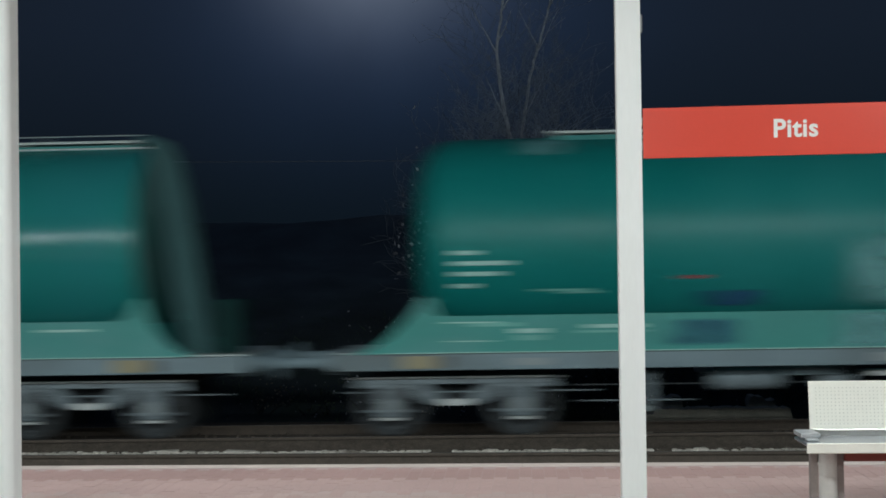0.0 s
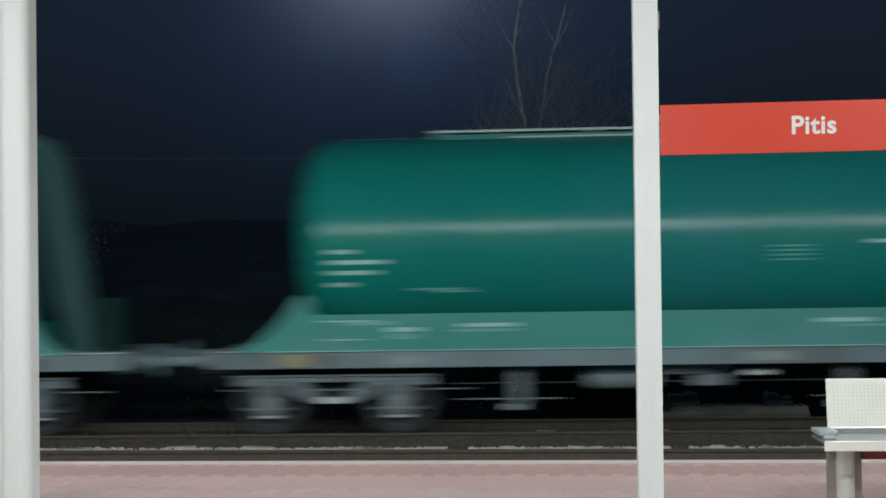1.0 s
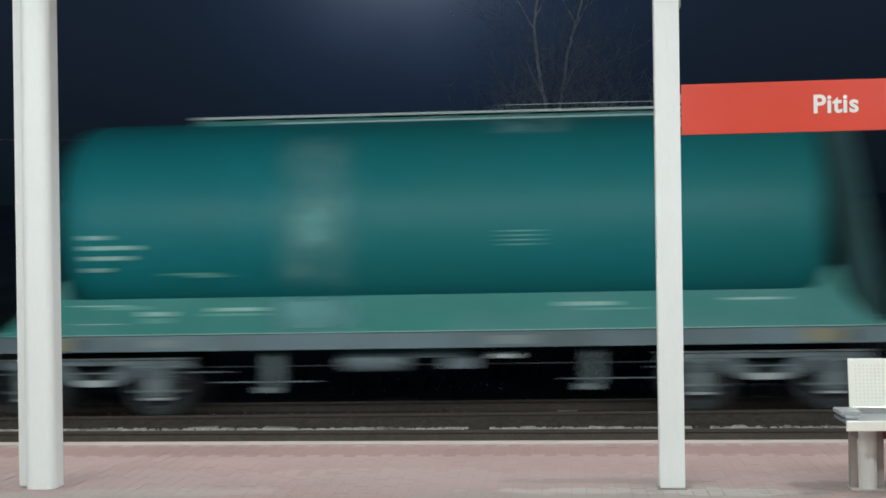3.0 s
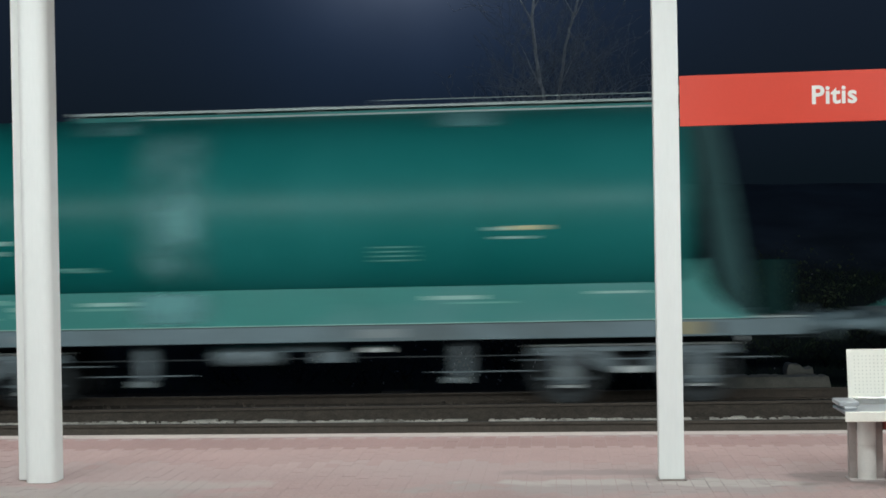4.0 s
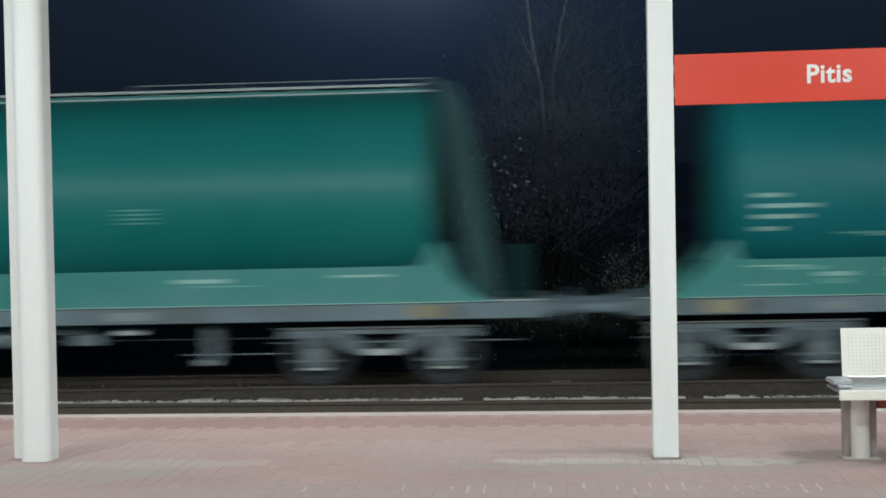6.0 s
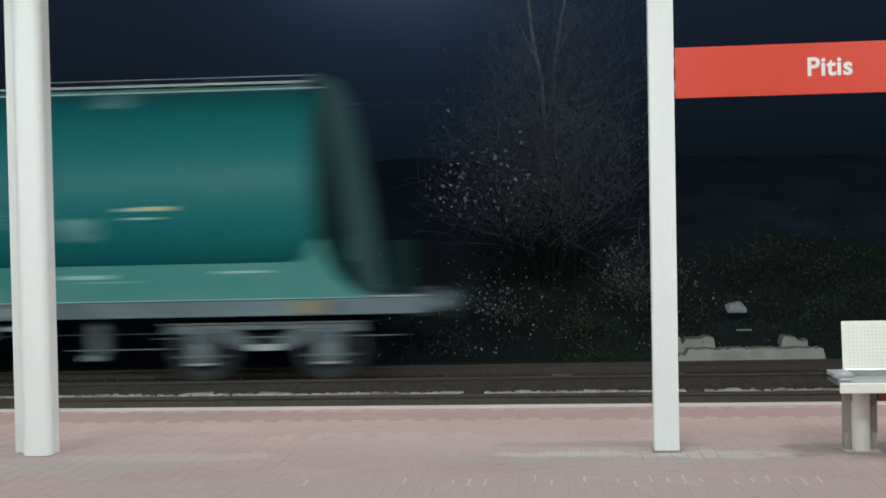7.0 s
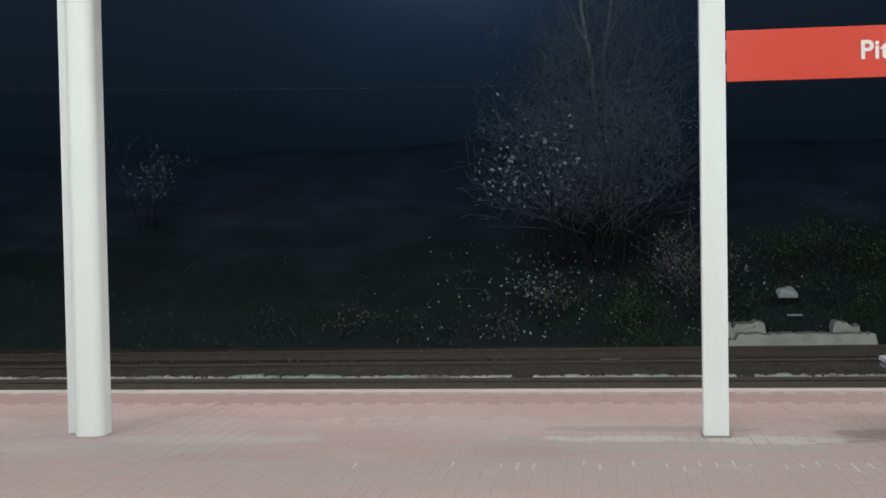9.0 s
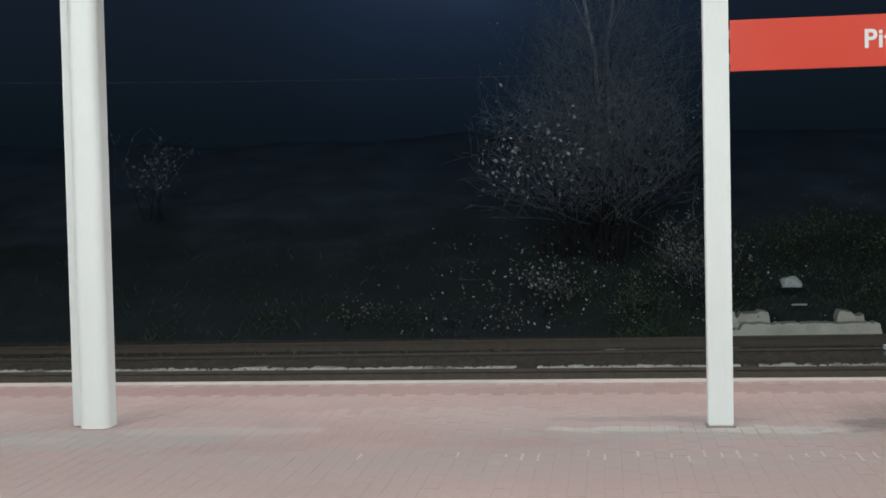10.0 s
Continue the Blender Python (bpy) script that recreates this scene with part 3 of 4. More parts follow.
# ---- posts ----
def build_posts():
    right = thing("canopy_post", pose(0.747, POLE_Y + 0.05, 0), "white painted steel box post with a seam down its face", "post", "canopy posts")
    part("shaft", boxes((-0.083, 0.083, -0.05, 0.10, 0.010, 3.97), bevel=0.006), WHITE_PAINT, right)
    part("seam_strip", boxes((-0.083, -0.0020, -0.056, -0.0505, 0.014, 3.96)), WHITE_PAINT, right)
    part("seam_strip", boxes((-0.0015, 0.083, -0.054, -0.0505, 0.014, 3.96)), WHITE_PAINT, right)
    part("base_plate", boxes((-0.098, 0.098, -0.064, 0.115, 0.0, 0.010), bevel=0.002), LEG_BROWN, right)
    part("bracket", boxes((0.083, 0.098, -0.03, 0.03, 3.24, 3.36), bevel=0.003), DULL_GREY, right)
    left = thing("canopy_post", pose(-3.60, POLE_Y + 0.10, 0, 0, -0.14, 0), "broad white painted steel post with a narrow side channel", "post", "canopy posts")
    bm = bmesh.new()
    ring = []
    for cx, cy, a0 in ((0.033, -0.055, -90), (0.033, 0.075, 0), (-0.055, 0.075, 90), (-0.055, -0.055, 180)):
        for k in range(7):
            a = radians(a0 + 15 * k)
            ring.append((cx + 0.062 * math.cos(a), cy + 0.062 * math.sin(a)))
    low = [bm.verts.new((x, y, 0.004)) for x, y in ring]
    high = [bm.verts.new((x, y, 3.97)) for x, y in ring]
    for i in range(len(ring)):
        bm.faces.new((low[i], low[(i + 1) % len(ring)], high[(i + 1) % len(ring)], high[i]))
    bm.faces.new(high)
    bm.faces.new(low[::-1])
    part("shaft", bm, WHITE_PAINT, left)
    part("side_channel", boxes((-0.205, -0.128, 0.02, 0.12, 0.004, 3.96), bevel=0.008), WHITE_PAINT, left)
    # grey strip gives the gap's shade as a colour of its own
    part("web", boxes((-0.135, -0.10, 0.05, 0.07, 0.004, 3.95)), DULL_GREY, left, "grey strip for the shaded gap between shaft and channel")


# ---- station sign ----
def build_sign():
    s = thing("station_sign", pose(0.838, POLE_Y, 2.55, 0, 0, -5.0), "long red enamel station sign with white name, fixed to a post", "sign")
    part("panel", boxes((0.0, 2.04, -0.015, 0.015, -0.170, 0.168), bevel=0.004), RED_PANEL, s)
    part("back_rail", boxes((0.0, 2.04, 0.015, 0.05, -0.10, -0.06), (0.0, 2.04, 0.015, 0.05, 0.06, 0.10)), GALV, s)
    part("clamp", boxes((-0.12, 0.03, 0.020, 0.052, -0.11, -0.05)), GALV, s)
    part("clamp", boxes((-0.12, 0.03, 0.020, 0.052, 0.05, 0.11)), GALV, s)
    cu = bpy.data.curves.new("lettering", "FONT")
    cu.body, cu.size, cu.extrude, cu.offset = "Pitis", 0.172, 0.002, 0.0043
    cu.space_character = 1.06
    tmp = bpy.data.objects.new("lettering_curve", cu)
    scene.collection.objects.link(tmp)
    me = bpy.data.meshes.new_from_object(tmp.evaluated_get(bpy.context.evaluated_depsgraph_get()))
    bpy.data.objects.remove(tmp)
    lo = [min(v.co[k] for v in me.vertices) for k in range(2)]
    hi = [max(v.co[k] for v in me.vertices) for k in range(2)]
    sx, sy = 0.288 / (hi[0] - lo[0]), 0.125 / (hi[1] - lo[1])
    for v in me.vertices:
        v.co.x, v.co.y = (v.co.x - lo[0]) * sx, (v.co.y - lo[1]) * sy
    me.materials.clear()
    o = link("lettering", me, WHITE_LETTER, s, "white bold letters reading Pitis")
    o.matrix_local = pose(0.864, -0.0175, -0.052, 90)


# ---- bench ----
def build_bench():
    b = thing("bench", pose(1.90, POLE_Y + 0.02, 0), "perforated pale steel bench on a round steel pedestal", "bench")
    wide = 1.55
    # backrest, leaning a little, with a raised rim and a field of discs for holes, their shade in the colour
    tilt = pose(0.062, 0.20, 0.45, -8, 0, 0)
    part("backrest", boxes((0.0, wide, -0.012, 0.0, 0.06, 0.405), bevel=0.004), STEEL_PALE, b).matrix_local = tilt
    hole = bmesh.new()
    for i in range(26):
        for j in range(11):
            for x0 in (0.05, 0.80):
                cx, cz = x0 + 0.026 * i, 0.112 + 0.0245 * j
                rod(hole, (cx, -0.0135, cz), (cx, -0.0125, cz), 0.0048, sides=6)
    h = tagged(part("perforation", hole, HOLE_GREY, b, "rows of small grey discs for the shaded punched holes"), kind="stuff")
    h.matrix_local = tilt
    part("seat", boxes((-0.05, wide + 0.06, -0.26, 0.17, 0.462, 0.482), bevel=0.006), SEAT_STEEL, b, "blue-grey steel seat pan")
    part("seat_edge", boxes((-0.05, wide + 0.06, -0.275, -0.261, 0.417, 0.484), bevel=0.006), STEEL_PALE, b, "bright folded front edge of the seat")
    part("seat_rear_rail", boxes((0.06, wide + 0.06, 0.171, 0.20, 0.46, 0.53), bevel=0.006), STEEL, b)
    part("end_bracket", boxes((-0.055, 0.075, -0.10, 0.168, 0.500, 0.530), (-0.03, 0.05, -0.16, 0.168, 0.4825, 0.502), bevel=0.006), BRACKET_GREY, b, "grey steel end bracket")
    part("under_seat_beam", boxes((0.245, 1.22, -0.03, 0.05, 0.335, 0.405), bevel=0.006), RED_BEAM, b, "dull red beam under the seat between the pedestals")
    for x in (0.132, 1.33):
        ped = part("pedestal", lathe(bmesh.new(), [(0.012, 0.060), (0.235, 0.060), (0.237, 0.057), (0.242, 0.057), (0.244, 0.060), (0.460, 0.060)], 24, "z"), PEDESTAL, b, "round steel pedestal", smooth=False)
        ped.matrix_local = pose(x, -0.03, 0)
        for q in (-1, 1):
            part("leg_plate", boxes((x + q * 0.086 - 0.025, x + q * 0.086 + 0.025, -0.01, 0.05, 0.012, 0.460), bevel=0.004), LEG_BROWN, b, "dull steel upright beside the pedestal")
        part("foot_plate", boxes((x - 0.12, x + 0.12, -0.10, 0.10, 0.0, 0.012), bevel=0.003), PATCH, b)


# ---- tank wagon ----
TANK_R, TANK_Z = 1.48, 2.115


def on_tank(x0, x1, z0, z1, lift=0.004, steps=6):
    """A thin piece that follows the tank's side between two heights."""
    bm = bmesh.new()
    rows = []
    for r in (TANK_R + lift, TANK_R - 0.01):
        row = []
        for k in range(steps + 1):
            z = z0 + (z1 - z0) * k / steps
            y = -math.sqrt(max(r * r - (z - TANK_Z) ** 2, 0))
            row.append((bm.verts.new((x0, y, z)), bm.verts.new((x1, y, z))))
        rows.append(row)
    out, inn = rows
    for k in range(steps):
        bm.faces.new((out[k][0], out[k][1], out[k + 1][1], out[k + 1][0]))
        bm.faces.new((inn[k][1], inn[k][0], inn[k + 1][0], inn[k + 1][1]))
        bm.faces.new((out[k][0], out[k + 1][0], inn[k + 1][0], inn[k][0]))
        bm.faces.new((out[k][1], inn[k][1], inn[k + 1][1], out[k + 1][1]))
    bm.faces.new((out[0][0], inn[0][0], inn[0][1], out[0][1]))
    bm.faces.new((out[-1][0], out[-1][1], inn[-1][1], inn[-1][0]))
    bmesh.ops.recalc_face_normals(bm, faces=bm.faces)
    return bm


def build_bogie(wagon, x):
    b = part("bogie", boxes((-1.38, 1.38, -1.07, -0.98, 0.085, 0.185), bevel=0.012), BOGIE_GREY, wagon)
    b.matrix_local = pose(x, 0, 0)
    for k in (-1, 1):
        arm = [(1.40, 0.10), (0.43, 0.10), (0.22, -0.075), (0.19, -0.205), (0.30, -0.205), (0.48, -0.125), (0.70, 0.015), (1.40, 0.04)]
        part("frame_arm", extrude_profile([(k * x, z) for x, z in arm], -1.06, -0.985, bevel=0.006), BOGIE_GREY, b)
    part("spring_seat", boxes((-0.20, 0.20, -1.08, -0.983, -0.215, -0.125), bevel=0.008), BOX_PALE, b, "dusty pale spring seat")
    part("side_frame", extrude_profile([(-1.38, 0.09), (-1.38, 0.18), (1.38, 0.18), (1.38, 0.09), (0.30, -0.24), (-0.30, -0.24)], 1.02, 1.12), BOGIE_GREY, b)
    part("bolster", boxes((-0.22, 0.22, -0.78, 0.78, -0.16, 0.20), bevel=0.02), WHEEL_STEEL, b)
    part("top_rib", boxes((-1.44, 1.44, -1.10, -1.071, 0.165, 0.195), bevel=0.006), BOX_PALE, b)
    part("brake_rod", rods(((-1.55, -0.94, -0.03), (1.95, -0.94, -0.03), 0.012)), BOGIE_GREY, b)
    for k in (-1, 1):
        ax = part("axle_box", boxes((k * 0.92 - 0.16, k * 0.92 + 0.16, -1.10, -0.96, -0.37, 0.03), (k * 0.92 - 0.34, k * 0.92 + 0.34, -1.07, -0.97, -0.31, -0.27), bevel=0.025), BOGIE_GREY, b)
        part("axle_cap", lathe(bmesh.new(), [(-1.135, 0.085), (-1.125, 0.10), (-1.10, 0.10)], 20, "y"), PLATE_GREY, ax).matrix_local = pose(k * 0.92, 0, -0.20)
        part("keeper_bar", boxes((k * 0.92 - 0.15, k * 0.92 + 0.15, -1.105, -0.98, -0.412, -0.374), bevel=0.006), BOX_PALE, ax, "pale keeper bar under the axle box")
        for q in (-1, 1):
            part("coil_spring", lathe(bmesh.new(), [(-0.17 + 0.02 * i, 0.070 + 0.012 * (i % 2)) for i in range(13)], 12, "z"), WHEEL_STEEL, ax).matrix_local = pose(k * 0.92 + q * 0.27, -1.02, -0.015)
        bm = bmesh.new()
        for s in (-1, 1):
            lathe(bm, [(s * 0.800, 0.30), (s * 0.800, 0.395), (s * 0.790, 0.405), (s * 0.790, 0.490), (s * 0.815, 0.490), (s * 0.825, 0.462), (s * 0.925, 0.455), (s * 0.930, 0.440), (s * 0.930, 0.385), (s * 0.905, 0.365), (s * 0.890, 0.20), (s * 0.935, 0.16), (s * 0.940, 0.10)], 36, "y")
        lathe(bm, [(-1.09, 0.06), (1.09, 0.06)], 16, "y")
        for s in (-1, 1):
            for a in range(3):
                box(bm, -0.03, 0.03, s * 0.906 - 0.010, s * 0.906 + 0.010, 0.22, 0.36)
                bmesh.ops.rotate(bm, verts=bm.verts[-8:], cent=(0, 0, 0), matrix=Matrix.Rotation(radians(120 * a), 3, "Y"))
        w = part("wheelset", bm, WHEEL_STEEL, b, "dark steel wheels on an axle")
        w.matrix_local = pose(k * 0.92, 0, RAIL_Z + 0.46)
    return b


def build_wagon():
    """A bogie tank wagon for powder; its local zero lies over the track's middle."""
    w = thing("tank_wagon", pose(0, TRACKS_Y[2], 0), "green cylindrical tank wagon with pale green skirt on grey bogies", "wagon", "wagons of the freight train")
    R = TANK_R
    tank = part("tank", lathe(bmesh.new(), [(-5.47, R * 0.42), (-5.44, R * 0.60), (-5.38, R * 0.76), (-5.29, R * 0.88), (-5.17, R * 0.955), (-5.04, R * 0.988), (-4.90, R), (-2.6, R), (0.0, R), (2.60, R), (5.20, R), (5.29, R * 0.985), (5.35, R * 0.95)], 72), TANK, w, smooth=True)
    tank.matrix_local = pose(0, 0, TANK_Z)
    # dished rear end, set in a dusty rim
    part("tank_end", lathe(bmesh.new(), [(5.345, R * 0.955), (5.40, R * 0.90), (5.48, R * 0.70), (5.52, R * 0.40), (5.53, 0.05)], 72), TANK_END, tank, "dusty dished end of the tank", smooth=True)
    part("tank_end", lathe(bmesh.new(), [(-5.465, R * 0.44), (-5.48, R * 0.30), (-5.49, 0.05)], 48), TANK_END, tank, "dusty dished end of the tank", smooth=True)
    # skirts with swept ends
    half = [(5.10, 1.045), (5.24, 1.10), (5.34, 1.30), (5.42, 1.37), (5.48, 1.34), (5.53, 1.15), (5.62, 0.95), (5.76, 0.78), (5.94, 0.64), (6.20, 0.53)]
    lead = [(5.10, 1.045), (5.16, 1.10), (5.22, 1.27), (5.28, 1.33), (5.35, 1.29), (5.47, 1.12), (5.66, 0.92), (5.84, 0.76), (6.04, 0.63), (6.30, 0.53)]
    prof = [(-x, z) for x, z in lead[::-1]] + half
    for y0, y1 in ((-1.455, -1.435), (1.435, 1.455)):
        part("skirt", extrude_profile(prof, y0, y1), SKIRT, w)
    for x in (-5.40, 5.40):
        part("saddle", extrude_profile([(-0.20, 0.53), (0.20, 0.53), (0.14, 0.98), (-0.14, 0.98)], -1.43, 1.43), SKIRT, w, "pale green saddle under the tank's end").matrix_local = pose(x, 0, 0)
    part("skirt_lip", boxes((-5.9, 5.95, -1.475, -1.456, 0.535, 0.548)), MARK_WHITE, w, "thin pale lip along the skirt")
    # thin dark strip: the shade between skirt and sill, put into colour
    part("rubber_strip", boxes((-6.0, 6.3, -1.458, -1.4405, 0.5285, 0.5345)), DARK_STEEL, w, "dark strip for the shaded gap under the skirt")
    # underframe
    f = part("side_sill", boxes((-6.62, 6.92, -1.44, -1.30, 0.30, 0.528), bevel=0.012), FRAME_GREY, w)
    part("side_sill", boxes((-6.62, 6.92, 1.30, 1.44, 0.30, 0.528), bevel=0.012), FRAME_GREY, w)
    part("headstock", boxes((-6.62, -6.42, -1.298, 1.298, 0.25, 0.528), bevel=0.012), FRAME_GREY, w)
    part("headstock", boxes((6.72, 6.92, -1.298, 1.298, 0.25, 0.528), bevel=0.012), FRAME_GREY, w)
    part("centre_sill", boxes((-6.42, 6.72, -0.25, 0.25, 0.22, 0.50), bevel=0.012), FRAME_GREY, w)
    part("deck", boxes((5.6, 6.90, -1.29, 1.29, 0.530, 0.555)), GALV, w, "grey end platform deck")
    part("deck", boxes((-6.60, -5.7, -1.29, 1.29, 0.530, 0.545)), GALV, w, "grey end platform deck")
    for x in (-5.40, 5.28):
        part("yellow_panel", boxes((x - 0.24, x + 0.24, -1.452, -1.441, 0.33, 0.50), bevel=0.003), YELLOW, f, "faded yellow lift-point panel")
        part("dark_plate", boxes((x + 0.31, x + 0.42, -1.450, -1.441, 0.34, 0.49)), DARK_STEEL, f)
    part("frame_plate", boxes((0.75, 1.40, -1.452, -1.441, 0.35, 0.47)), PLATE_GREY, f, "pale data plate")
    part("frame_plate", boxes((-4.1, -3.6, -1.450, -1.441, 0.36, 0.46)), PLATE_GREY, f, "pale data plate")
    # buffers and coupling
    for side in (-1, 1):
        for x0, x1, s in ((-6.62, -7.42, -1), (6.92, 7.28, 1)):
            bf = part("buffer", lathe(bmesh.new(), [(x0, 0.15), (x0 + s * 0.05, 0.15), (x0 + s * 0.06, 0.105), (x0 + s * 0.24, 0.10), (x0 + s * 0.25, 0.075), (x1 - s * 0.05, 0.075), (x1 - s * 0.04, 0.20), (x1, 0.235), ], 28), FRAME_GREY, w, smooth=False)
            bf.matrix_local = pose(0, side * 0.975, 0.40)
    for x0, x1 in ((-7.41, -6.6), (6.9, 7.27)):
        part("coupling", boxes((x0, x1, -0.06, 0.06, 0.30, 0.42), bevel=0.015), DARK_STEEL, w)
    # roof walkway with its rails and hatches
    walkway = part("roof_walkway", boxes((-3.5, 5.15, -0.42, 0.42, TANK_Z + R + 0.032, TANK_Z + R + 0.050)), GALV, w, "galvanised walkway on the tank's top")
    for x in (-3.4, -1.2, 1.2, 3.4, 5.0):
        part("walkway_foot", boxes((x - 0.03, x + 0.03, -0.40, 0.40, TANK_Z + R - 0.09, TANK_Z + R + 0.033)), GALV, walkway)
    part("walkway_plinth", boxes((-3.48, 5.13, -0.445, 0.445, TANK_Z + R - 0.09, TANK_Z + R - 0.001)), TANK_MID, walkway, "green plinth strip under the walkway")
    for y in (-0.45, 0.45):
        part("walkway_edge", boxes((-3.5, 5.15, y - 0.010, y + 0.010, TANK_Z + R + 0.028, TANK_Z + R + 0.064)), GALV, walkway)
        part("plinth_edge", boxes((-2.4, 5.35, y - 0.012, y + 0.012, TANK_Z + R - 0.060, TANK_Z + R - 0.038)), GALV, walkway)
    for x in (-2.6, 0.0, 2.6):
        hp = part("hatch", lathe(bmesh.new(), [(0.0, 0.28), (0.07, 0.28), (0.075, 0.30), (0.10, 0.30), (0.125, 0.18)], 28, "z"), GALV, w, "round filling hatch")
        hp.matrix_local = pose(x, 0, TANK_Z + R - 0.02)
    grab = rods(((1.0, -0.46, TANK_Z + R + 0.135), (5.25, -0.46, TANK_Z + R + 0.135), 0.008))
    for x in (1.0, 2.4, 3.8, 5.22):
        rod(grab, (x, -0.46, TANK_Z + R + 0.05), (x, -0.46, TANK_Z + R + 0.135), 0.010)
    part("grab_rail", grab, GALV, w)
    # ladder on the rear end, leaning out to the deck; its stiles are widened to fit the camera's view
    stile = [(5.98, 0.555), (6.26, 0.555), (6.15, 1.30), (6.03, 2.10), (5.91, 2.80), (5.79, 3.35), (5.63, 3.62), (5.30, 3.72), (5.30, 3.66), (5.40, 3.52), (5.47, 3.28), (5.56, 2.76), (5.67, 2.06), (5.77, 1.30)]
    lad = part("ladder", extrude_profile(stile, -0.80, -0.76), LADDER, w, "dusty grey ladder up the end of the tank")
    part("stile", extrude_profile(stile, -0.36, -0.32), LADDER, lad)
    for k in range(10):
        z = 0.80 + 0.29 * k
        x = 6.07 - (z - 0.8) * 0.17 - (0.05 if z > 3.2 else 0.0)
        part("rung", rods(((x, -0.76, z), (x, -0.36, z), 0.016), sides=8), LADDER, lad)
    part("valve_cabinet", boxes((6.38, 6.70, -0.95, -0.35, 0.555, 1.32), bevel=0.02), CABINET_DARK, w, "small dark green cabinet on the end deck")
    # gear under the frame
    part("air_tank", lathe(bmesh.new(), [(-1.37, 0.06), (-1.34, 0.13), (-1.28, 0.155), (-0.50, 0.155), (-0.44, 0.13), (-0.40, 0.06)], 28), BOGIE_GREY, w, "dusty grey air reservoir", smooth=True).matrix_local = pose(0, -0.95, 0.10)
    for x in (-1.13, -0.65):
        part("tank_strap", boxes((x - 0.03, x + 0.03, -1.12, -0.78, 0.10, 0.31)), FRAME_GREY, w)
    for x0 in (-2.54, 1.96):
        bx = part("brake_box", boxes((x0 + 0.14, x0 + 0.32, -1.18, -0.98, -0.23, 0.30), bevel=0.015), BOGIE_GREY, w, "grey brake gear box")
        part("box_foot", boxes((x0 + 0.04, x0 + 0.28, -1.195, -1.00, -0.315, -0.232), bevel=0.01), PLATE_GREY, bx)
    part("control_box", boxes((0.79, 1.15, -1.16, -0.85, 0.13, 0.21), bevel=0.012), BOX_PALE, w, "pale flat control box")
    part("control_box", boxes((-0.36, 0.40, -1.10, -0.80, 0.15, 0.27), bevel=0.012), FRAME_GREY, w)
    part("valve_block", boxes((0.10, 0.55, -1.05, -0.80, -0.02, 0.15), bevel=0.02), BOGIE_GREY, w)
    part("brake_pipe", rods(((-3.3, -0.9, 0.04), (3.3, -0.9, 0.04), 0.011)), WHEEL_STEEL, w)
    part("brake_pipe", rods(((-3.2, -1.05, -0.17), (-1.7, -1.05, -0.17), 0.012)), BOGIE_GREY, w)
    part("brake_pipe", rods(((1.8, -1.05, -0.17), (3.2, -1.05, -0.17), 0.012)), BOGIE_GREY, w)
    for x in (-4.93, 4.57):
        build_bogie(w, x)
    # faded markings that cannot be read: bars
    for x1, z in ((-4.57, 1.91), (-4.13, 1.765), (-4.25, 1.62), (-4.60, 1.455)):
        part("marking", on_tank(-4.92, x1, z - 0.030, z + 0.030, steps=2), MARK_WHITE, w)
    part("marking", on_tank(-3.80, -3.02, 1.365, 1.395, steps=2), MARK_FAINT, w)
    part("marking", on_tank(-3.45, -2.92, 1.330, 1.362, steps=2), MARK_FAINT, w)
    for x0, x1, z0, z1, m in ((-5.05, -4.30, 0.945, 0.962, MARK_WHITE), (-4.70, -4.05, 0.895, 0.945, MARK_FAINT), (-5.0, -4.40, 0.69, 0.704, MARK_WHITE), (-4.10, -3.66, 0.80, 0.86, MARK_WHITE), (-4.05, -3.70, 0.70, 0.77, MARK_FAINT), (-3.1, -2.35, 0.855, 0.905, MARK_WHITE), (-3.2, -2.3, 0.79, 0.825, MARK_FAINT),
                              (1.75, 2.5, 0.86, 0.915, MARK_WHITE), (2.05, 2.9, 0.80, 0.825, MARK_FAINT), (4.0, 4.75, 0.905, 0.94, MARK_WHITE)):
        part("marking", boxes((x0, x1, -1.461, -1.455, z0, z1)), m, w)
    return w


def plate(w, x0, x1, z0, z1, material, label=""):
    part("plate" if label else "marking", on_tank(x0, x1, z0, z1, 0.006, 2), material, w, label)


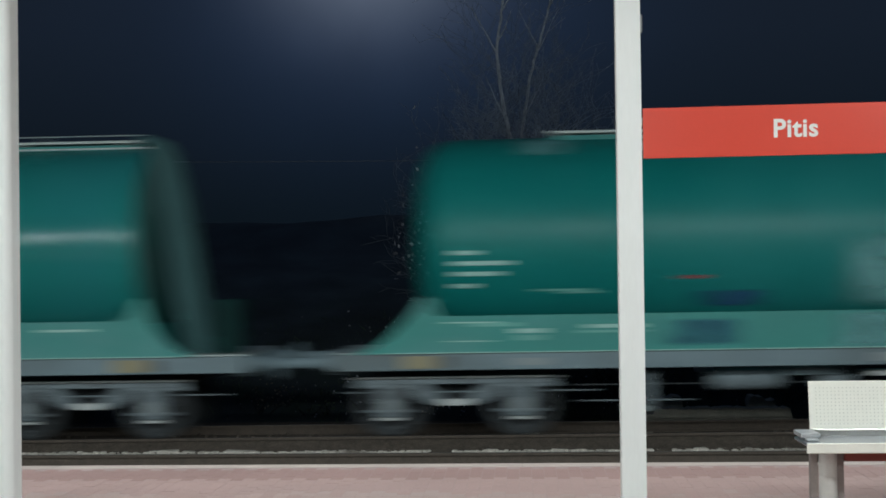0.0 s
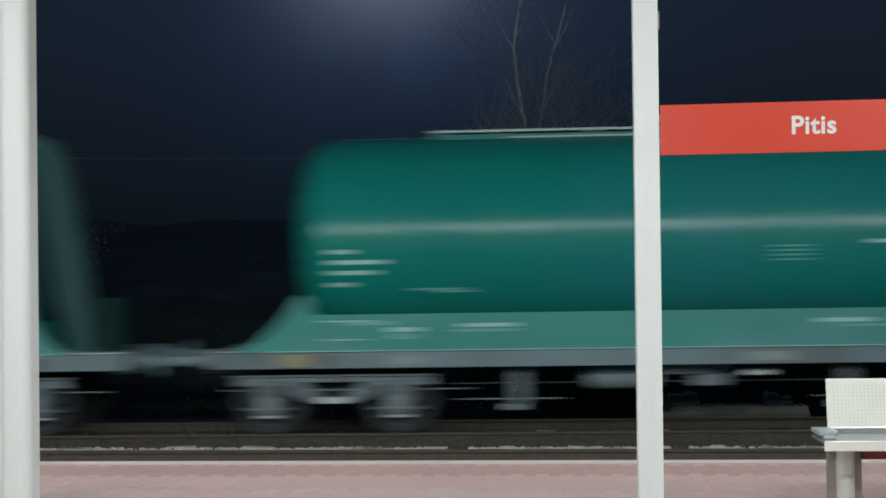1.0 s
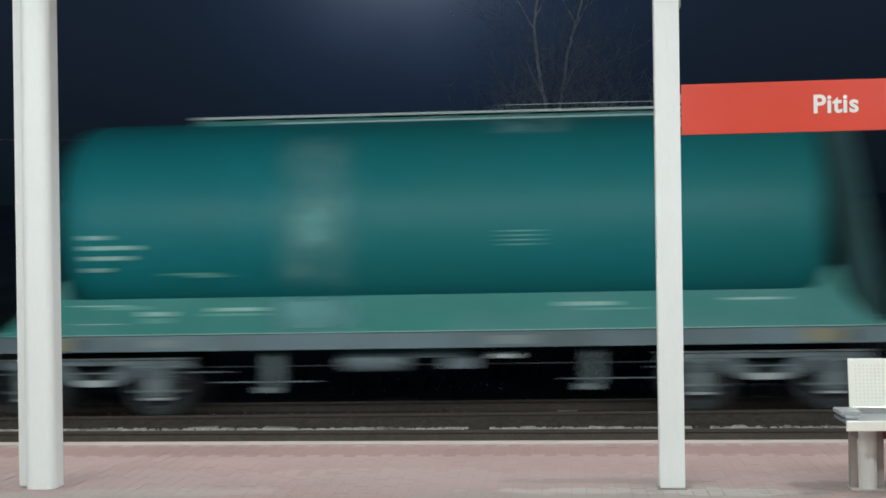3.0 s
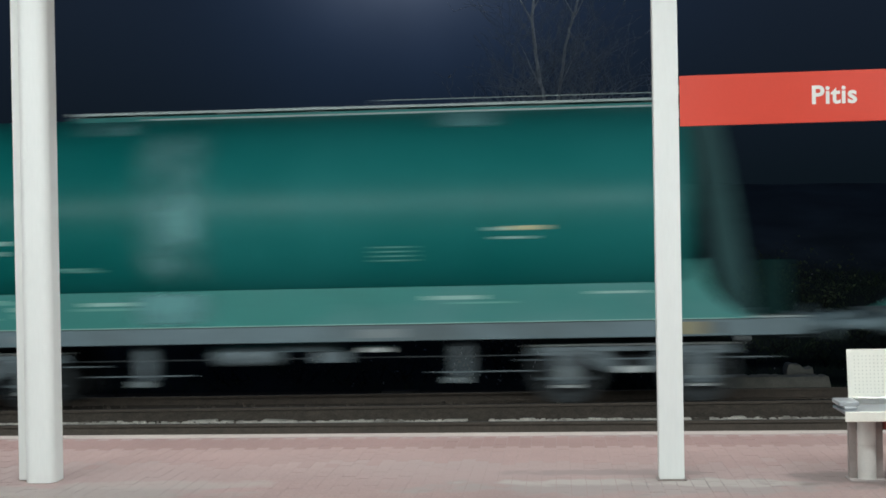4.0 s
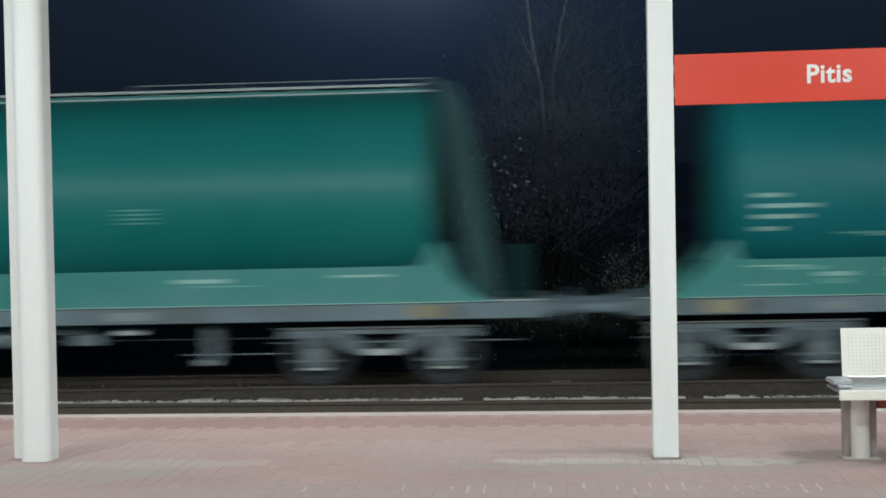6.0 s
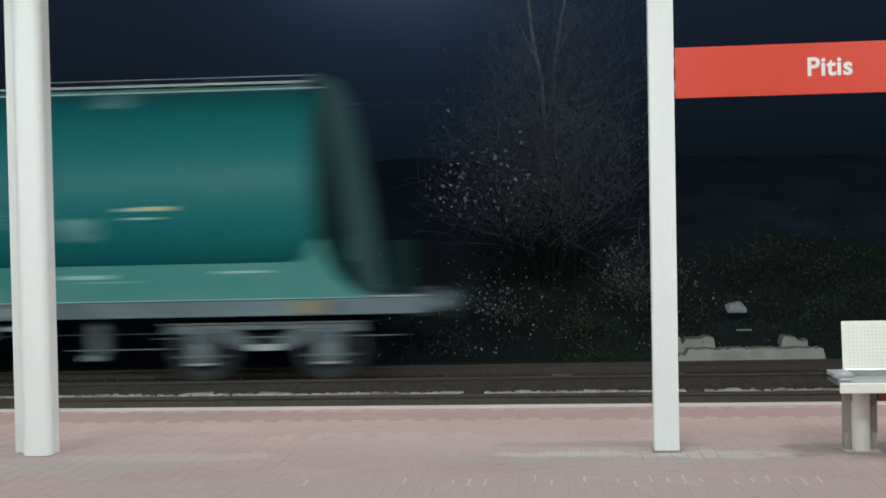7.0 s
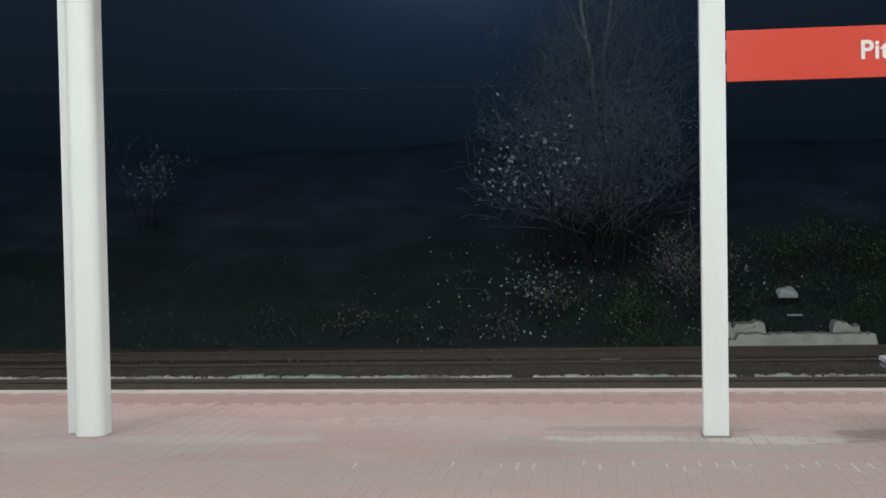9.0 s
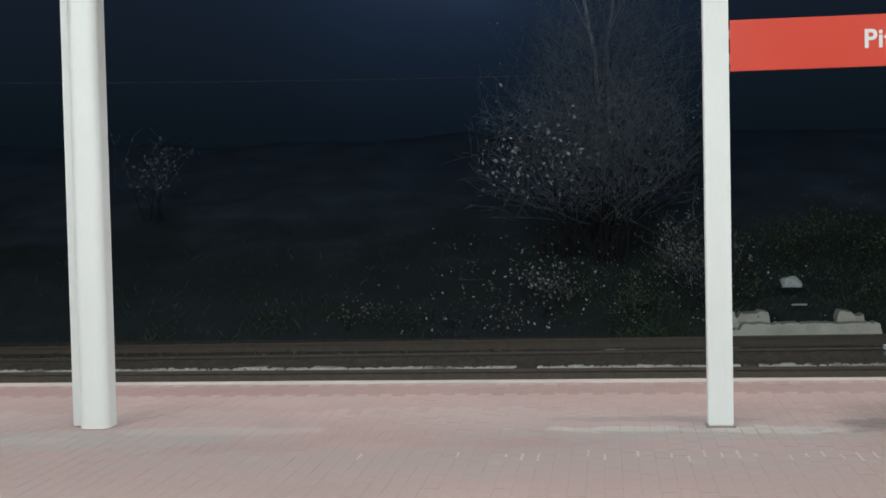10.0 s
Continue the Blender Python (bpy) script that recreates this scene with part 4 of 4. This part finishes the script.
def dress_wagons(wagons):
    """What sets single wagons apart: paint batch, plates, dust runs, spray paint."""
    for n, w in wagons.items():
        for o in w.children:
            if o.name.split(".")[0] == "tank" and n in (0, 3, 4, 5, 6, 7):
                o.material_slots[0].link = "OBJECT"
                o.material_slots[0].material = TANK_TEAL if n in (3, 7) else TANK_MID
        if n in (3, 7):
            tagged(w, "teal cylindrical tank wagon with pale green skirt on grey bogies")
        shift = {0: (1.75, 0.20), 1: (0.20, 0.0), 2: (0.0, -0.14), 4: (0.06, -0.30), 5: (1.40, 0.05), 7: (0.15, -0.12)}.get(n, (0.0, 0.0))
        for k in range(4):
            z = 1.90 - k * 0.062 + shift[1]
            part("marking", on_tank(0.96 + shift[0], 1.48 + shift[0], z - 0.010, z + 0.010, steps=2), MARK_FAINT, w)
        if n in (0, 2, 4, 7):
            plate(w, 2.86, 3.40, 1.80, 1.860, MARK_CREAM, "cream notice plate")
            plate(w, 2.62, 2.85, 1.80, 1.845, MARK_WHITE)
            plate(w, 2.70, 3.20, 1.68, 1.715, MARK_WHITE)
        if n in (1, 5):
            x = 2.45 if n == 1 else 0.95
            plate(w, x, x + 0.55, 1.92, 1.97, MARK_WHITE)
            plate(w, x + 0.40, x + 0.95, 1.78, 1.82, MARK_WHITE)
        if n == 7:
            plate(w, -2.83, -1.94, 2.60, 2.74, MARK_WHITE, "pale rectangular panel high on the tank")
        for x in {3: (-1.6,), 4: (-1.80,), 5: (-1.90, 2.05), 0: (0.95,)}.get(n, ()):
            part("dust_run", on_tank(x - 0.68, x + 0.62, 1.02, 3.45 if n else 2.15, 0.004, 18), CEMENT_DUST, w, "pale run of cement dust down the tank")
            part("dust_run", boxes((x - 0.75, x + 0.65, -1.463, -1.460, 0.54, 1.05)), CEMENT_DUST, w, "pale cement dust on the skirt")
        for x, wide in {0: ((1.6, 0.9), (-3.6, 0.5)), 2: ((-1.0, 0.5),), 3: ((1.4, 0.7),), 4: ((-2.9, 0.6), (2.3, 0.6)), 5: ((0.2, 0.9), (-3.0, 0.5)), 7: ((-3.2, 0.5), (-0.5, 0.6), (2.4, 0.5))}.get(n, ()):
            part("dust_spill", on_tank(x - wide, x + wide, 3.26, 3.56, 0.004, 8), CEMENT_DUST, w, "cement dust spilt below a hatch")
        if n == 7:
            for x, z in ((2.0, 1.55), (0.6, 1.75)):
                part("dust_run", on_tank(x - 0.45, x + 0.45, z - 0.20, z + 0.20, 0.004, 8), CEMENT_DUST, w, "pale blotch of cement dust")
        if n == 0:
            tagged(w, "green tank wagon with blue and red spray paint on its side")
            for x0, x1, z0, z1, m in ((-1.9, -1.4, 1.50, 1.56, SPRAY_RED), (-1.7, -0.5, 1.10, 1.36, SPRAY_BLUE), (1.35, 3.35, 1.08, 1.48, SPRAY_BLUE), (2.15, 2.75, 1.20, 1.46, SPRAY_NAVY), (2.7, 3.1, 1.12, 1.40, SPRAY_NAVY), (0.5, 1.35, 1.30, 1.80, CEMENT_DUST)):
                part("spray_paint", on_tank(x0, x1, z0, z1, 0.006 + (0.004 if m in (SPRAY_NAVY,) else 0.0), 6), m, w, "spray paint")
            part("spray_paint", boxes((-2.2, -0.9, -1.463, -1.460, 0.58, 0.98)), SPRAY_THIN, w, "thin blue spray paint on the skirt")


# ---- bank: trees, shrubs, slabs ----
class Sticks:
    """Many tapering sticks gathered into one mesh."""

    def __init__(self):
        self.verts, self.faces = [], []

    def add(self, a, b, r0, r1, sides):
        d = (b - a).normalized()
        u = d.cross(Vector((0.31, 0.87, 0.12)) if abs(d.y) < 0.9 else Vector((1, 0, 0))).normalized()
        v = d.cross(u)
        k = len(self.verts)
        for p, r in ((a, r0), (b, r1)):
            for i in range(sides):
                w = 2 * math.pi * i / sides
                self.verts.append(tuple(p + u * (r * math.cos(w)) + v * (r * math.sin(w))))
        self.faces += [(k + i, k + (i + 1) % sides, k + sides + (i + 1) % sides, k + sides + i) for i in range(sides)]
        self.faces.append(tuple(range(k + sides, k + 2 * sides)))

    def part(self, name, material, parent, label=""):
        me = bpy.data.meshes.new(name)
        me.from_pydata(self.verts, [], self.faces)
        return link(name, me, material, parent, label)



def bank_z(y):
    for (a, za), (b, zb) in zip(BANK, BANK[1:]):
        if y <= b:
            return za + (zb - za) * (max(y, a) - a) / (b - a)
    return BANK[-1][1]


def limb(bm, start, way, length, r0, rng, depth, tips, wander=0.18, up=0.10, sides=6, fine=None, low=-9.0, reach=99.0):
    """A tapering, wandering limb; keeps its twigs' ends in tips."""
    p, d = Vector(start), Vector(way).normalized()
    n = max(3, int(length / 0.22))
    r = r0
    for k in range(n):
        q = p + d * (length / n)
        r2 = r0 * (1 - 0.8 * (k + 1) / n)
        bm.add(p, q, r, max(r2, 0.003), sides)
        p, r = q, max(r2, 0.003)
        d = (d + Vector((rng.gauss(0, wander), rng.gauss(0, wander), rng.gauss(0, wander) + up))).normalized()
        if depth > 0 and k > 0 and p.z > low and rng.random() < 0.75:
            side = Vector((rng.gauss(0, 1), rng.gauss(0, 0.7), rng.uniform(-0.1, 0.9))).normalized()
            limb(fine or bm, p, (d * 0.6 + side), length * rng.uniform(0.28, 0.5), r * 0.55, rng, depth - 1, tips, wander, up, 4, fine, low, reach)
        tips.append(p.copy())
        if abs(p.x) > reach:
            break


def leaf_mesh(name, spots, size, material, parent, rng):
    """Many small folded leaves, each at its own angle."""
    verts, faces = [], []
    for p in spots:
        a = Vector((rng.gauss(0, 1), rng.gauss(0, 1), rng.gauss(0, 1))).normalized()
        b = a.cross(Vector((rng.gauss(0, 1), rng.gauss(0, 1), rng.gauss(0, 1)))).normalized()
        c = a.cross(b)
        s = size * rng.uniform(0.5, 1.5)
        k = len(verts)
        verts += [tuple(p), tuple(p + a * s * 0.5 + b * s * 0.32 + c * s * 0.12), tuple(p + a * s), tuple(p + a * s * 0.5 - b * s * 0.32 + c * s * 0.12)]
        faces += [(k, k + 1, k + 2), (k, k + 2, k + 3)]
    me = bpy.data.meshes.new(name)
    me.from_pydata(verts, [], faces)
    return link(name, me, material, parent)


def build_tree(x, y, seed, bends, forks, thick, label):
    """A slender tree: its trunk bends through (sideways, height) places; forks: (place along it, side, length)."""
    rng = random.Random(seed)
    z0 = bank_z(y) - 0.08
    t = thing("tree", pose(x, y, z0), label, "tree", "bare trees on the bank")
    bm, tw, tips = Sticks(), Sticks(), []
    path = []
    for (xa, za), (xb, zb) in zip(bends, bends[1:]):
        for k in range(8):
            f = k / 8
            path.append(Vector((xa + (xb - xa) * f + rng.gauss(0, 0.008), rng.gauss(0, 0.012), za + (zb - za) * f)))
    for k, (p, q) in enumerate(zip(path, path[1:])):
        bm.add(p, q, thick * (1 - 0.7 * k / len(path)), thick * (1 - 0.7 * (k + 1) / len(path)), 8)
    for place, side, length in forks:
        k = int(place * (len(path) - 1))
        limb(tw, path[k], (side * 0.5, rng.uniform(-0.2, 0.2), 0.9), length, thick * 0.34, rng, 1, tips, 0.06, 0.05, 5)
    bm.part("trunk", BARK_PALE, t)
    tagged(tw.part("crown", BARK_PALE, t, "thin bare branches"), kind="stuff")
    return t


def build_shrub(x, y, seed, height, spread, stems, leaves, leaf_size, leaf_mat, label, twig_mat=None, up=0.05, above=0.0, wander=0.16, heart=(-0.50, 0.22, 0.45, 1.05), loose=1.0, low_limbs=0, reach=99.0):
    """Stems that fan out, sprays of fine twigs, and leaves, most of them in loose clusters."""
    rng = random.Random(seed)
    s = thing("shrub", pose(x, y, bank_z(y) - 0.05), label, "shrub", "shrubs on the bank")
    tips, spray = [], Sticks()
    for _ in range(stems):
        bm = Sticks()
        a = rng.uniform(0, 2 * math.pi)
        limb(bm, (rng.uniform(-0.3, 0.3), rng.uniform(-0.2, 0.2), 0), (math.cos(a) * spread, math.sin(a) * spread * 0.6, 1.0), height * rng.uniform(0.7, 1.25), 0.012, rng, 2, tips, wander, up, 5, spray, above * 0.75, reach * rng.uniform(0.45, 1.0))
        bm.part("stem", STEM_DARK, s)
    for _ in range(low_limbs):
        bm = Sticks()
        limb(bm, (rng.uniform(-0.4, 0.1), -0.3, rng.uniform(0.20, 0.45) * height), (-1.0, rng.uniform(-0.4, 0.1), rng.uniform(-0.05, 0.25)), height * rng.uniform(0.35, 0.5), 0.0065, rng, 1, tips, 0.10, -0.01, 5, spray)
        bm.part("stem", TWIG, s, "grey low branch")
    tagged(spray.part("twig_spray", twig_mat or TWIG, s, "fine grey twigs"), kind="stuff")
    tips = [q for q in tips if q.z > above]
    x0, x1, z0, z1 = (f * height for f in heart)
    inner = [q for q in tips if x0 < q.x < x1 and z0 < q.z < z1] or tips
    hearts = [rng.choice(inner) for _ in range(11)]
    pick = []
    for k in range(leaves):
        q, far = (rng.choice(hearts), (0.05 + 0.085 * height) * loose) if k % 3 else (rng.choice(tips), 0.06)
        pick.append(q + Vector((rng.gauss(0, far), rng.gauss(0, far), rng.gauss(0, far * 0.8))))
    pick = [q if q.z > 0.05 else Vector((q.x, q.y, 0.05 + rng.random() * 0.1)) for q in pick]
    leaf_mesh("foliage", pick, leaf_size, leaf_mat, s, rng)
    return s


def lumpy(name, x, y, z, size, seed, material, label, category):
    rng = random.Random(seed)
    bm = bmesh.new()
    bmesh.ops.create_icosphere(bm, subdivisions=3, radius=0.5)
    for v in bm.verts:
        f = 1 + 0.35 * noise.noise(v.co * 2.3 + Vector((seed, 0, 0))) + 0.12 * noise.noise(v.co * 7 + Vector((0, seed, 0)))
        v.co = Vector((v.co.x * size[0] * f, v.co.y * size[1] * f, max(v.co.z * size[2] * f, -0.3 * size[2])))
    ob = part(name, bm, material)
    ob.matrix_world = pose(x, y, z, 0, 0, rng.uniform(-15, 15))
    return tagged(ob, label, category)


def broken_slab(name, x0, x1, y, z0, z1, depth, seed, label):
    """A block of old concrete with a ragged top and chipped edges."""
    rng = random.Random(seed)
    top = []
    k = max(6, int((x1 - x0) / 0.06))
    level = z1
    for i in range(k + 1):
        if rng.random() < 0.22:
            level = z1 - rng.choice((0.0, rng.uniform(0.0, 0.05), rng.uniform(0.03, 0.10)))
        top.append((x0 + (x1 - x0) * i / k, level + rng.uniform(-0.020, 0.012)))
    top = [(x0 + 0.03, z1 - 0.10)] + top[1:-1] + [(x1 - 0.05, z1 - 0.07)]
    bm = extrude_profile([(x0, z0)] + top + [(x1, z0)], y, y + depth)
    return tagged(part(name, bm, SLAB), label, "concrete slab")


def build_grass():
    rng = random.Random(11)
    verts, faces = [], []
    for _ in range(56000):
        x, y = rng.uniform(-11, 7), 24.5 + 5.5 * rng.random() ** 1.6
        if noise.noise((x * 0.9, y * 0.9, 9.0)) < (-0.15 if x < 1.5 else -0.35) or rng.random() > max(0.07, 0.17 * (x + 1.6)):
            continue
        z = bank_z(y) - 0.06 + 0.16 * noise.noise((x * 0.45, y * 0.5, 0.0))
        h, a = rng.uniform(0.04, 0.20), rng.uniform(0, 6.28)
        w, lx, ly = 0.007, rng.gauss(0, 0.09), rng.gauss(0, 0.08)
        k = len(verts)
        c, s = math.cos(a) * w, math.sin(a) * w
        verts += [(x - c, y - s, z), (x + c, y + s, z), (x + lx * 0.5 + c * 0.6, y + ly * 0.5 + s * 0.6, z + h * 0.6), (x + lx, y + ly, z + h)]
        faces += [(k, k + 1, k + 2), (k, k + 2, k + 3)]
    me = bpy.data.meshes.new("grass")
    me.from_pydata(verts, [], faces)
    tagged(link("grass", me, GRASS), "rough dark green grass on the railway bank", "grass", kind="stuff")


def build_litter():
    """Pale fallen leaves and scraps that catch the light on the bank."""
    rng = random.Random(21)
    spots = []
    for _ in range(420):
        x = rng.choice((rng.gauss(-1.0, 1.1), rng.gauss(-1.5, 1.4), rng.gauss(2.0, 0.8), rng.uniform(-5, 6)))
        y = 24.5 + 5.0 * rng.random() ** 1.5
        spots.append(Vector((x, y, bank_z(y) + 0.08 + rng.uniform(0, 0.22))))
    ob = leaf_mesh("fallen_leaves", spots, 0.046, LEAF_PALE, None, rng)
    tagged(ob, "pale dead leaves and scraps scattered over the bank", "leaves", kind="stuff")


def build_bank():
    build_tree(0.0, 29.4, 4, [(0.10, 0.0), (0.0, 1.6), (-0.18, 3.7), (-0.33, 4.5), (-0.42, 5.5), (-0.30, 6.3), (-0.22, 8.2)], [(0.42, -1, 1.0), (0.66, -1, 1.1), (0.72, 1, 0.7), (0.85, 1, 1.2)], 0.055, "slender bare pale-barked tree on the bank")
    build_tree(0.05, 29.9, 9, [(0.20, 0.0), (0.08, 1.8), (0.02, 3.7), (0.22, 4.9), (0.40, 5.5), (0.62, 6.3), (0.85, 8.0)], [(0.40, 1, 0.9), (0.62, 1, 1.0), (0.68, -1, 0.8), (0.84, 1, 1.0)], 0.045, "slender bare grey tree leaning on the bank")
    build_shrub(-0.90, 28.0, 31, 3.1, 0.42, 30, 400, 0.088, LEAF_PALE, "large bare shrub with few pale dead leaves", above=1.1, wander=0.27, heart=(-0.34, 0.24, 0.48, 1.0), low_limbs=4, reach=1.9, loose=1.2)
    build_shrub(0.55, 28.3, 32, 3.6, 0.40, 26, 150, 0.045, LEAF_PALE, "large bare shrub of thin grey branches", above=1.2, wander=0.27, reach=1.5)
    build_shrub(0.05, 27.4, 39, 2.8, 0.40, 40, 110, 0.042, LEAF_PALE, "dense bare shrub of fine grey twigs before two trees", above=1.0, wander=0.27, reach=1.6)
    build_shrub(-0.2, 29.0, 48, 4.6, 0.34, 42, 90, 0.045, LEAF_DIM, "tall thicket of fine grey branches round two trees", above=1.6, wander=0.25, reach=2.1, twig_mat=TWIG_PALE)
    build_shrub(-0.85, 25.35, 33, 0.65, 1.0, 11, 190, 0.056, LEAF_BROWN, "low shrub with dry brownish leaves at the bank's foot", heart=(-1.2, 1.2, 0.1, 1.3), loose=2.0)
    build_shrub(-1.55, 25.6, 38, 0.8, 1.1, 8, 110, 0.056, LEAF_PALE, "low straggling shrub with pale dead leaves", heart=(-1.2, 1.2, 0.1, 1.3), loose=1.8)
    build_shrub(1.70, 25.4, 34, 1.35, 0.55, 16, 650, 0.050, LEAF_BROWN, "upright shrub with dry brown leaves", heart=(-0.5, 0.6, 0.15, 1.1), loose=1.5)
    build_shrub(0.7, 25.2, 35, 0.55, 1.0, 9, 420, 0.050, LEAF_GREEN, "low dark green shrub on the bank", heart=(-1.4, 1.4, 0.1, 1.3), loose=2.0)
    build_shrub(4.3, 26.6, 36, 1.1, 0.8, 9, 520, 0.055, LEAF_GREEN, "dark green shrub on the bank", twig_mat=STEM_DARK, heart=(-0.9, 0.9, 0.1, 1.1), loose=1.6)
    build_shrub(3.3, 26.9, 40, 0.9, 0.9, 9, 520, 0.055, LEAF_GREEN, "spreading dark green shrub behind a rock", twig_mat=STEM_DARK, heart=(-0.9, 0.9, 0.1, 1.1), loose=1.8)
    for bx, by, seed, tall, leaf in ((-2.55, 25.0, 41, 0.45, LEAF_GREEN), (-3.4, 24.9, 42, 0.38, LEAF_GREEN), (-4.4, 25.0, 43, 0.35, LEAF_BROWN), (-2.0, 24.8, 44, 0.32, LEAF_BROWN), (-0.2, 24.8, 45, 0.40, LEAF_GREEN), (0.35, 25.8, 46, 0.6, LEAF_BROWN), (-5.7, 24.9, 47, 0.35, LEAF_GREEN),
                                    (2.5, 25.6, 49, 0.5, LEAF_GREEN), (3.7, 25.8, 50, 0.5, LEAF_GREEN), (4.7, 25.3, 51, 0.5, LEAF_GREEN), (5.4, 26.0, 52, 0.6, LEAF_GREEN)):
        build_shrub(bx, by, seed, tall, 1.3, 7, 300 if bx > 2 else 110, 0.044, leaf, "low weeds with " + ("dark green" if leaf is LEAF_GREEN else "dry brown") + " leaves at the bank's foot", twig_mat=STEM_DARK, heart=(-2.0, 2.0, 0.1, 1.4), loose=2.4)
    build_shrub(-9.55, 30.5, 37, 1.35, 0.35, 9, 230, 0.075, LEAF_DIM, "thin dark shrub with pale leaves at its top", above=0.7, heart=(-0.6, 0.6, 0.6, 1.3), loose=1.2)
    lumpy("rock", 3.12, 25.45, bank_z(25.45) + 0.42, (0.35, 0.26, 0.24), 3.0, ROCK, "pale grey rock lying on the grassy bank", "rock")
    broken_slab("concrete_slab", 1.94, 4.28, 23.40, RAIL_Z - 0.17, -0.53, 0.38, 2, "long low slab of broken grey concrete at the bank's foot")
    broken_slab("concrete_slab", 1.95, 2.72, 24.75, BALLAST_Z - 0.05, -0.45, 0.5, 5, "broken block of grey concrete behind a low slab")
    broken_slab("concrete_slab", 3.75, 4.25, 24.75, BALLAST_Z - 0.05, -0.44, 0.45, 7, "small broken block of grey concrete behind a low slab")
    pl = thing("marker_bar", pose(3.22, 25.2, bank_z(25.2) + 0.12), "small pale metal bar on a thin stake in the grass", "marker")
    part("bar", boxes((-0.13, 0.13, -0.01, 0.01, 0.045, 0.075), bevel=0.004), GALV, pl)
    part("stake", rods(((0.10, 0.0, -0.20), (0.10, 0.0, 0.045), 0.006)), STEM_DARK, pl)
    cv = thing("cable_trough", pose(-2.50, 23.1, BALLAST_Z), "dark plastic trough lid lying by the track", "trough")
    part("lid", boxes((-0.30, 0.30, -0.10, 0.10, 0.0, 0.20), bevel=0.02), TROUGH, cv)
    wire = thing("overhead_wire", pose(0, 33, 0), "thin overhead wire across the dark sky", "cable", kind="structure")
    bm = bmesh.new()
    for k in range(20):
        a, b = -30 + 3 * k, -27 + 3 * k
        rod(bm, (a, 0, 4.22 + 0.0010 * a * a), (b, 0, 4.22 + 0.0010 * b * b), 0.006, sides=5)
    part("wire", bm, CABLE, wire)


# ---- build ----
build_ground()
build_platform_root = build_platform()
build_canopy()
build_station_wall()
build_posts()
build_sign()
build_bench()
build_bank()
build_grass()
build_litter()
first = build_wagon()
WAGON = {n: (first if n == -1 else copy_thing(first, pose(WAGON_LENGTH * (n + 1), TRACKS_Y[2], 0))) for n in WAGONS}
dress_wagons(WAGON)
for yc in TRACKS_Y[:2]:
    build_track(yc, 0.6, 0.0, -12, 8, False)
build_track(TRACKS_Y[2], 0.5, 0.0, -13, 8.2, True)
build_ballast()
build_pavers(build_platform_root)


def train_place(t, n):
    """Where wagon n's middle lies along the track: the train slows very slightly."""
    return 4.00 - 16.69 * t + 0.0243 * t * t + WAGON_LENGTH * n


def motions():
    for n, w in WAGON.items():
        walk(w, [(0.5 * k, pose(train_place(0.5 * k, n), TRACKS_Y[2], GRADE * (train_place(0.5 * k, n) + 3.0), 0, -math.degrees(GRADE), 0)) for k in range(21)])
        for wheel in [o for o in w.children_recursive if o.name.split(".")[0] == "wheelset"]:
            home = wheel.location.copy()
            rows = []
            for k in range(301):
                t = k / FPS
                rows.append((t, Matrix.Translation(home) @ Matrix.Rotation((train_place(t, n) - train_place(0, n)) / 0.46, 4, "Y")))
            walk(wheel, rows)


motions()
